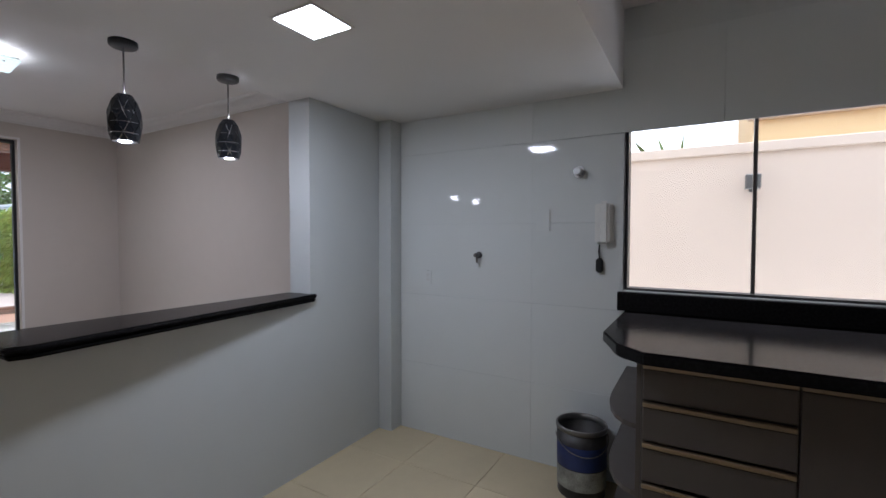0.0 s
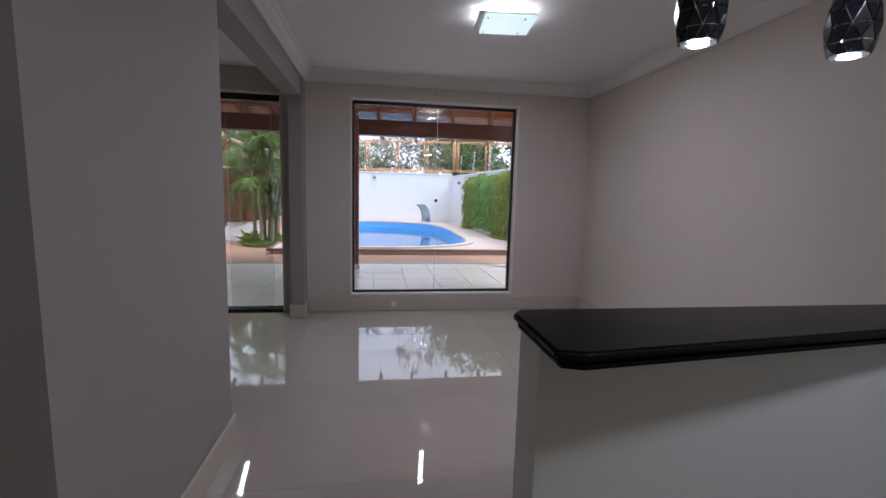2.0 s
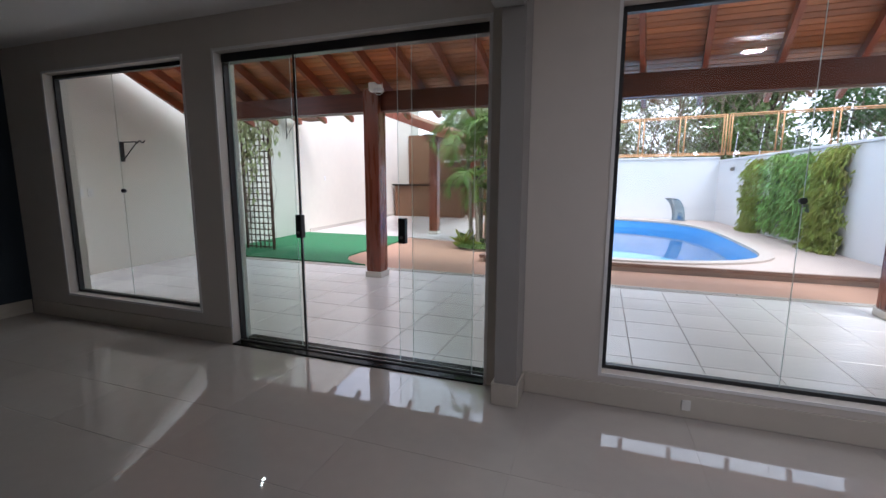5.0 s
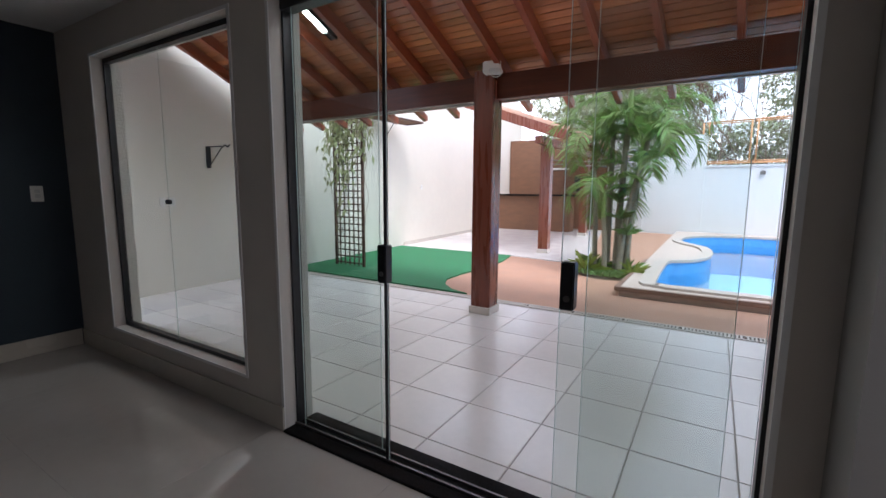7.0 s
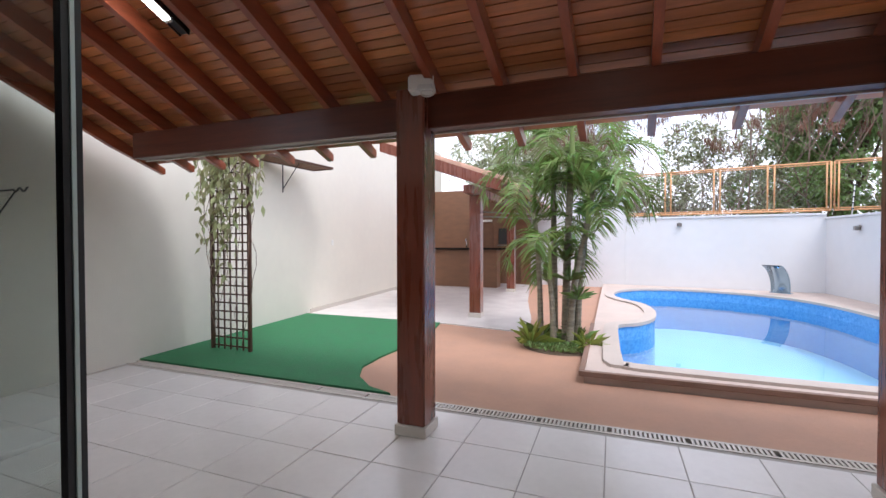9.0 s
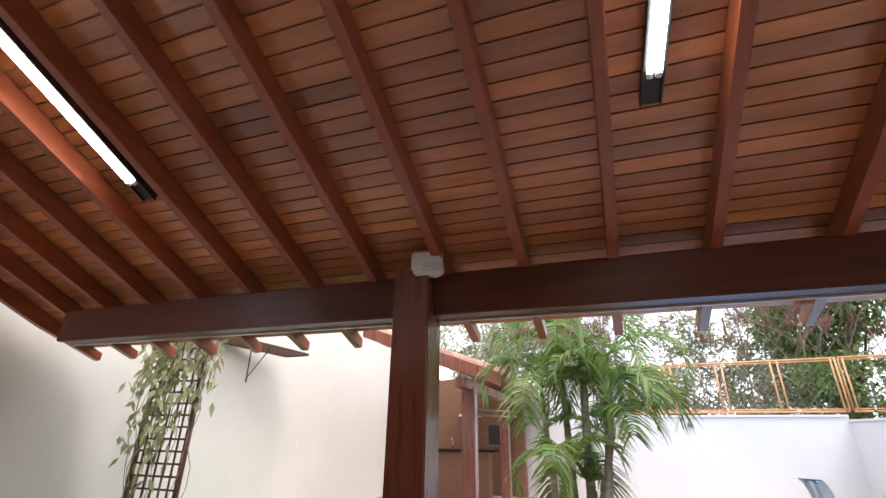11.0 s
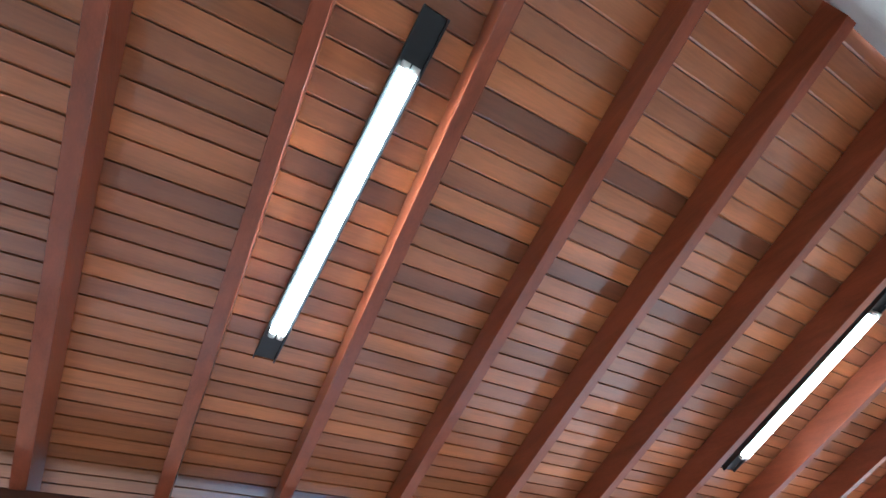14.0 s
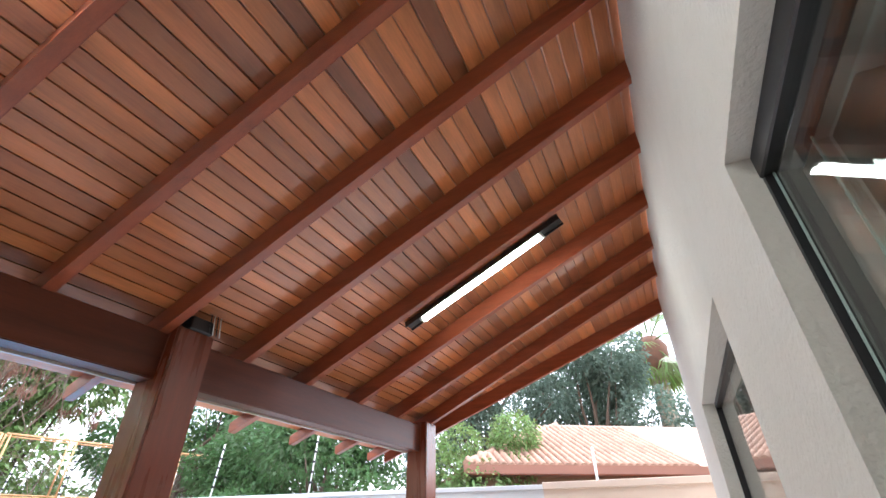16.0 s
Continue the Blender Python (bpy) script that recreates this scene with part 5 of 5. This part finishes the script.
def palm(x, y, h, lean, seed, fronds, flen, girth=0.075):
    r = random.Random(seed)
    t = thing("palm_tree", "slim areca palm with ringed trunk and arching fronds", "palm tree", "palms in the bed", (x, y, 0.02))
    bm = bmesh.new()
    pts = limb_path((0, 0, 0), (lean[0], lean[1], h), (lean[0] * -0.25, lean[1] * -0.25), 26)
    for i, (a, b) in enumerate(zip(pts, pts[1:])):
        rr = girth * (1 - 0.3 * i / 26)
        rod(bm, a, a.lerp(b, 0.85), rr, rr * 0.97, 10, False)
        rod(bm, a.lerp(b, 0.85), b, rr * 1.10, rr * 1.02, 10, False)
    part("trunk", bm, M_PALMT, t, "grey ringed trunk")
    bm = bmesh.new()
    top = pts[-1]
    rod(bm, top, top + Vector((0, 0, 0.42)), girth * 0.75, girth * 0.35, 10, False)
    part("crownshaft", bm, M_PALMS, t, "smooth green crownshaft")
    for k in range(fronds):
        lf, rb = bmesh.new(), bmesh.new()
        az = k * 2.4 + r.uniform(-0.3, 0.3) + seed
        frond(lf, rb, top + Vector((0, 0, 0.36)), az, r.uniform(0.25, 1.35), flen * r.uniform(0.8, 1.1), seed * 50 + k)
        leaf = part("frond", lf, M_PALML, t)
        part("midrib", rb, M_PALMS, leaf, "yellow-green midrib")
palm(-1.98, 5.86, 1.75, (-0.10, 0.05), 1, 6, 1.1, 0.042)
palm(-1.66, 5.86, 2.45, (0.06, 0.12), 2, 6, 1.3, 0.055)
palm(-1.60, 5.76, 1.55, (0.22, -0.05), 3, 6, 1.1, 0.048)
palm(-1.82, 6.0, 2.2, (-0.05, 0.2), 4, 6, 1.2, 0.048)
palm(-1.62, 5.98, 1.15, (0.18, 0.05), 5, 5, 0.95, 0.045)
palm(-1.80, 5.72, 0.85, (-0.04, -0.06), 6, 5, 0.8, 0.042)
palm(-1.52, 5.9, 2.0, (0.18, 0.15), 9, 6, 1.2, 0.048)

bed = thing("planting_bed", "round planting bed with low green ground cover", "plants", at=(-1.70, 5.82, 0))
bm = bmesh.new()
lathe(bm, [(0, 0.05), (0.35, 0.045), (0.46, 0.02), (0.5, -0.006)], seg=28)
part("soil", bm, M_SOIL, bed, "dark soil mound")
n = 2600
a, rr = rng.uniform(0, 2 * np.pi, n), 0.56 * np.sqrt(rng.uniform(0, 1, n))
c = np.stack([rr * np.cos(a), rr * np.sin(a) * 0.9, np.full(n, 0.03)], 1)
d = np.stack([rng.normal(size=n) * 0.5, rng.normal(size=n) * 0.5, np.ones(n)], 1)
foliage_part("ground_cover", leaves_mesh("ground_cover", c, d, 0.09, 0.03, M_LEAFL, 0.3), bed, "low bright green ground cover")
def bush(x, y, s, mat, label, seed, z=0.03):
    r = random.Random(seed)
    b = thing("bed_plant", label, "plant", "plants in the bed", (x, y, z))
    bm = bmesh.new()
    for k in range(26):
        az, el, L = r.uniform(0, 6.28), r.uniform(0.4, 1.3), s * r.uniform(0.6, 1.1)
        dd = Vector((math.cos(az) * math.cos(el), math.sin(az) * math.cos(el), math.sin(el)))
        sd = dd.cross(Vector((0, 0, 1))).normalized() * 0.022
        p1, p2 = dd * L * 0.55, dd * L + Vector((0, 0, -L * 0.25))
        v = [bm.verts.new(q) for q in (Vector((0, 0, 0)) - sd * 0.3, Vector((0, 0, 0)) + sd * 0.3, p1 + sd, p2, p1 - sd)]
        bm.faces.new(v)
    part("leaves", bm, mat, b)
bush(-2.06, 5.64, 0.5, M_LEAFY, "arching yellow-green leafy plant", 31)
bush(-1.36, 5.62, 0.36, M_LEAFY, "small yellow variegated bush", 32)
bush(-1.99, 5.98, 0.45, M_PALML, "dark green strap leaved plant", 33)
bush(-1.49, 5.88, 0.4, M_PALML, "dark green strap leaved plant", 34)
for k, (x, y, z) in enumerate(((-1.60, 5.72, 0.85), (-1.66, 5.78, 1.1), (-1.5, 5.7, 0.62))):
    bush(x, y, 0.32, M_LEAFL, "small bromeliad tied to palm trunk", 40 + k, z)

# vine on the trellis
v = thing("vine", "sparse climbing vine with pale green leaves", "vine", at=(-5.50, 4.05, 0))
n = 620
zz = 2.5 - np.abs(rng.normal(size=n)) * 0.62
xx = np.where(rng.uniform(size=n) < 0.75, rng.normal(-0.12, 0.16, n), rng.normal(0.36, 0.09, n))
keep = ~((xx > 0.2) & (zz < 1.75))
c = np.stack([xx, rng.uniform(-0.10, 0.05, n), np.maximum(zz, 0.55)], 1)[keep]
d = np.stack([rng.normal(size=len(c)) * 0.5, rng.normal(size=len(c)) * 0.4 - 0.2, -np.ones(len(c))], 1)
foliage_part("leaves", leaves_mesh("vine_leaves", c, d, 0.11, 0.05, M_VINE, 0.1), v, "pale variegated leaves")
bm = bmesh.new()
r = random.Random(4)
for k in range(9):
    x = r.uniform(-0.3, 0.3)
    pts = [Vector((x, -0.03, r.uniform(0.1, 0.8)))]
    while pts[-1].z < 2.5:
        pts.append(pts[-1] + Vector((r.uniform(-0.06, 0.06), r.uniform(-0.02, 0.02), 0.16)))
    tube(bm, pts, 0.004, 4)
for k in range(6):
    x = 0.28 + 0.05 * k
    tube(bm, [(x, -0.02, 2.5), (x + 0.04, -0.04, 2.2), (x + 0.02, -0.05, 1.9)], 0.003, 4)
part("stems", bm, M_TWIG, v, "thin brown stems")

# vertical garden of ferns on the side wall
g = thing("vertical_garden", "lush fern vertical garden on white wall", "plants", at=(4.0, 8.8, 0))
slope_x = -0.0667
bm = boxes((-0.02, 0.0, -2.55, 1.75, 0.25, 1.78))
pan = part("backing_panel", bm, M_SOIL, g, "dark planter panel")
pan.matrix_basis = pose(0.02, 0, 0, 0, 0, math.degrees(math.atan(0.0667)))
for k, (yc, wd, low) in enumerate(((-2.02, 0.46, 0.30), (-1.02, 0.40, 0.42), (-0.02, 0.42, 0.36), (1.12, 0.48, 0.28))):
    cs, ds = [], []
    z = 1.74 - 0.06 * (k % 2)
    while z > low:
        for u in (-0.3, 0.3):
            n = 560
            th = rng.uniform(0, 2 * np.pi, n)
            out = np.abs(rng.normal(size=n)) * 0.13
            yy = yc + u * wd + rng.normal(size=n) * wd * 0.27 + rng.uniform(-0.06, 0.06)
            fall = rng.uniform(0, 1, n) ** 1.4 * 0.42
            cx = -(0.08 + out * 0.5 + 0.16 * np.sin(np.minimum(fall / 0.42, 1) * 2.2) * rng.uniform(0.5, 1.1, n))
            cs.append(np.stack([cx + yy * slope_x, yy, np.maximum(z + 0.07 - fall + rng.normal(size=n) * 0.03, low - 0.12)], 1))
            ds.append(np.stack([-0.5 + rng.normal(size=n) * 0.5, rng.normal(size=n) * 0.7, -0.7 + rng.normal(size=n) * 0.5], 1))
        z -= 0.36 + 0.06 * math.sin(k * 3 + z * 5)
    foliage_part("fern", leaves_mesh("fern", np.concatenate(cs), np.concatenate(ds), 0.11, 0.032, M_FERN if k % 3 else M_LEAFY, 0.5), g, "hanging bright green fern")

# ---------- neighbours ----------
h = thing("neighbour_house", "low neighbour house with clay tile hip roof", "house", at=(0, 0, 0))
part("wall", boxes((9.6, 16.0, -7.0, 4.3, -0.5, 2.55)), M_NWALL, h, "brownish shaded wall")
bm = bmesh.new()
e = [(9.0, -8.0, 2.68), (9.0, 4.9, 2.68), (16.5, 4.9, 2.68), (16.5, -8.0, 2.68)]
rdg = [(12.75, 1.2, 4.3), (12.75, -4.3, 4.3)]
ve, vr = [bm.verts.new(p) for p in e], [bm.verts.new(p) for p in rdg]
for f in ((ve[0], ve[1], vr[0], vr[1]), (ve[1], ve[2], vr[0]), (ve[2], ve[3], vr[1], vr[0]), (ve[3], ve[0], vr[1])):
    bm.faces.new(f)
bm.faces.new(ve[::-1])
roof = part("roof", bm, M_CLAY, h, "clay tile hip roof")
part("fascia", boxes((8.95, 9.02, -8.0, 4.92, 2.52, 2.70)), M_TERRAP, h, "terracotta painted fascia")
part("soffit", boxes((9.02, 9.6, -7.9, 4.8, 2.50, 2.53)), M_WOOD, h, "dark boarded eaves")
NT = bmesh.new()
tile_roll(NT, (0, 0, 0), (0.40, 0, 0.40 * 0.432 + 0.02), 0.085)
NTM = mesh_of(NT, "roof_tile", M_CLAY)
for i in range(9):
    x = 8.97 + i * 0.37
    top_y = 4.9 - (x - 9.0) * 0.99
    for j in range(30):
        y = 4.75 - j * 0.19
        if y < top_y - 0.05:
            piece("roof_tile", NTM, roof, pose(x, y, 2.69 + (x - 9.0) * 0.432))
bm = bmesh.new()
for i in range(12):
    a = Vector((9.05 + i * 0.31, 4.85 - i * 0.306, 2.72 + i * 0.13))
    rod(bm, a, a + Vector((0.36, -0.35, 0.17)), 0.10, 0.085, 10)
part("hip_ridge", bm, M_CLAY, h, "clay hip tiles")
c0 = Vector((9.0, 4.9, 0))
h.matrix_basis = Matrix.Translation(c0) @ pose(0, 0, 0, 0, 0, 33) @ Matrix.Translation(-c0)
bm = bmesh.new()
rod(bm, (8.9, 2.05, -0.5), (8.9, 2.05, 2.86), 0.025, seg=8)
tagged(part("fence_pole", bm, M_WHITEG), "thin pale pole in front of neighbour eaves", "pole")
p = thing("fan_palm", "tall fan palm with thick pale trunk", "palm tree", at=(22.98, 0.3, -0.7))
p.scale = (1.7, 1.7, 1.7)
bm = bmesh.new()
for i in range(12):
    rod(bm, (0, 0, i * 0.5), (0, 0, i * 0.5 + 0.5), 0.30 - 0.007 * i, 0.30 - 0.007 * (i + 1), 14, False)
part("trunk", bm, M_PALMT, p, "thick pale grey trunk")
bm = bmesh.new()
r = random.Random(9)
for k in range(46):
    az, el = r.uniform(0, 6.28), r.uniform(-1.2, 1.1)
    dd = Vector((math.cos(az) * math.cos(el), math.sin(az) * math.cos(el), math.sin(el)))
    c0 = Vector((0, 0, 6.0)) + dd * 0.25
    c1 = c0 + dd * 0.7
    sd = dd.cross(Vector((0, 0, 1))).normalized()
    for m in range(11):
        th = (m - 5) * 0.17
        o = (dd * math.cos(th) + sd * math.sin(th)).normalized()
        tip = c1 + o * 0.75 + Vector((0, 0, -0.18))
        w = sd.cross(o).normalized().cross(o) * 0.03
        bm.faces.new([bm.verts.new(q) for q in (c1, c1 + o * 0.4 + w, tip, c1 + o * 0.4 - w)])
    rod(bm, c0, c1, 0.02, 0.012, 4, False)
part("fan_leaves", bm, M_PALML, p, "drooping fan leaves")
bm = bmesh.new()
lathe(bm, [(0.2, 5.0), (0.42, 5.3), (0.45, 5.8), (0.25, 6.1), (0, 6.15)], seg=16)
part("leaf_base", bm, M_POD, p, "brown fibrous leaf bases")
# house and palm seen over the peach wall from the kitchen
k = thing("neighbour_building", "yellow rendered neighbour building over the wall", "building", at=(0, 0, 0))
part("wall", boxes((6.6, 9.0, -12.0, -5.75, -0.5, 4.2)), M_YELLOW, k)
part("cornice", boxes((6.5, 6.6, -12.0, -5.70, 2.55, 2.66)), M_PEACH, k)
bush(5.9, -5.05, 1.1, M_PALML, "palm like plant above the peach wall", 51, 1.5)
# ---------- pieces: tiles and boards ----------
def tile_mesh(name, w, d, h, mat, b=0.003):
    bm = bmesh.new()
    z1 = 0.0
    v = [bm.verts.new(p) for p in ((0, 0, -h), (w, 0, -h), (w, d, -h), (0, d, -h), (0, 0, z1 - b), (w, 0, z1 - b), (w, d, z1 - b), (0, d, z1 - b), (b, b, z1), (w - b, b, z1), (w - b, d - b, z1), (b, d - b, z1))]
    for i in range(4):
        j = (i + 1) % 4
        bm.faces.new((v[i], v[j], v[4 + j], v[4 + i]))
        bm.faces.new((v[4 + i], v[4 + j], v[8 + j], v[8 + i]))
    bm.faces.new(v[8:12])
    return mesh_of(bm, name, mat)

def lay(parent, me, x0, y0, w, d, nx, ny, gap, z, cut=None, jitter=0.0):
    r = random.Random(2)
    for i in range(nx):
        for j in range(ny):
            x, y = x0 + i * (w + gap), y0 + j * (d + gap)
            if cut and not cut(x + w / 2, y + d / 2):
                continue
            piece("tile", me, parent, pose(x, y, z + r.uniform(-jitter, jitter)))

D = bpy.data.objects
# patio: 0.445 m tiles
PT = tile_mesh("patio_tile", 0.442, 0.442, 0.012, M_PATIO)
lay(D["patio"], PT, -6.055, 0.536, 0.442, 0.442, 24, 6, 0.005, 0.0, None, 0.0004)
PH = tile_mesh("patio_tile_cut", 0.442, 0.145, 0.012, M_PATIO)
lay(D["patio"], PH, -6.055, 0.386, 0.442, 0.145, 24, 1, 0.005, 0.0)
# living room: 0.8 m polished tiles with hair joints
FT = tile_mesh("floor_tile", 0.798, 0.798, 0.01, M_FLOOR, 0.0004)
lay(D["floor"], FT, XL, YI - 0.8, 0.798, 0.798, 10, 1, 0.0008, 0.0)
lay(D["floor"], FT, XL, YI - 0.8 * 4 - 0.4, 0.798, 0.798, 10, 3, 0.0008, 0.0, lambda x, y: x < 2.9)
FB = tile_mesh("floor_tile_cut", 0.798, 0.398, 0.01, M_FLOOR, 0.0004)
lay(D["floor"], FB, XL, YI - 1.2, 0.798, 0.398, 10, 1, 0.0008, 0.0)
lay(D["floor"], FT, XL, YI - 0.8 * 8 - 0.4, 0.798, 0.798, 6, 4, 0.0008, 0.0, lambda x, y: x < -1.0)
# kitchen: 0.45 m beige tiles
KT = tile_mesh("kitchen_tile", 0.446, 0.446, 0.01, M_KFLOOR, 0.0015)
lay(D["floor_kitchen"], KT, -0.1, -7.0, 0.446, 0.446, 7, 8, 0.003, 0.0, lambda x, y: y < -3.2)
# tiles on the kitchen wall
WT = tile_mesh("wall_tile", 0.4472, 0.8972, 0.007, M_TILEW, 0.001)
for iz in range(5):
    for iy in range(4):
        z, y = iz * 0.448, -3.565 - (iy + 1) * 0.898
        if y + 0.45 < -4.95 and 0.9 < z + 0.3 < 1.9:
            continue
        if y < -4.95 < y + 0.896 and 0.9 < z + 0.3 < 1.9:
            continue
        piece("tile", WT, D["wall_kitchen"], pose(XK, y, z, 0, -90, 0))
WT2 = tile_mesh("wall_tile_cut", 0.446, 0.475, 0.007, M_TILEW, 0.001)
for z in (0.896, 1.344):
    piece("tile", WT2, D["wall_kitchen"], pose(XK, -4.938, z, 0, -90, 0))
# cedar boards under the roof, broken at the rafters
r = random.Random(12)
roof = D["roof_patio"]
BW = 0.08
cache = {}
y = YO - 0.03
while y < 3.46:
    cuts = sorted(r.sample(range(1, 18), 4 if y < 3.0 else 2))
    xs = [-5.93] + [rafter_x(BEAM_X[c] + 0.026, y) for c in cuts] + [3.33]
    for a, b in zip(xs, xs[1:]):
        L = round(b - a, 2)
        if L not in cache:
            bm = bmesh.new()
            w, g = BW, 0.005
            pts = [(0, -0.0), (w - 0.010, -0.0), (w - 0.004, 0.004), (w - 0.004, 0.012), (0, 0.012)]
            ra = [bm.verts.new((0, u, v)) for u, v in pts]
            rb = [bm.verts.new((L - 0.002, u, v)) for u, v in pts]
            bm.faces.new(ra)
            bm.faces.new(rb[::-1])
            for i in range(5):
                bm.faces.new((ra[i], rb[i], rb[(i + 1) % 5], ra[(i + 1) % 5]))
            cache[L] = mesh_of(bm, "board", M_BOARD)
        piece("board", cache[L], roof, Matrix.Translation((a, y, roof_z(y) + 0.1265)) @ pose(0, 0, 0, -math.degrees(math.atan(SLOPE)), 0, 0))
    y += BW * math.cos(math.atan(SLOPE))
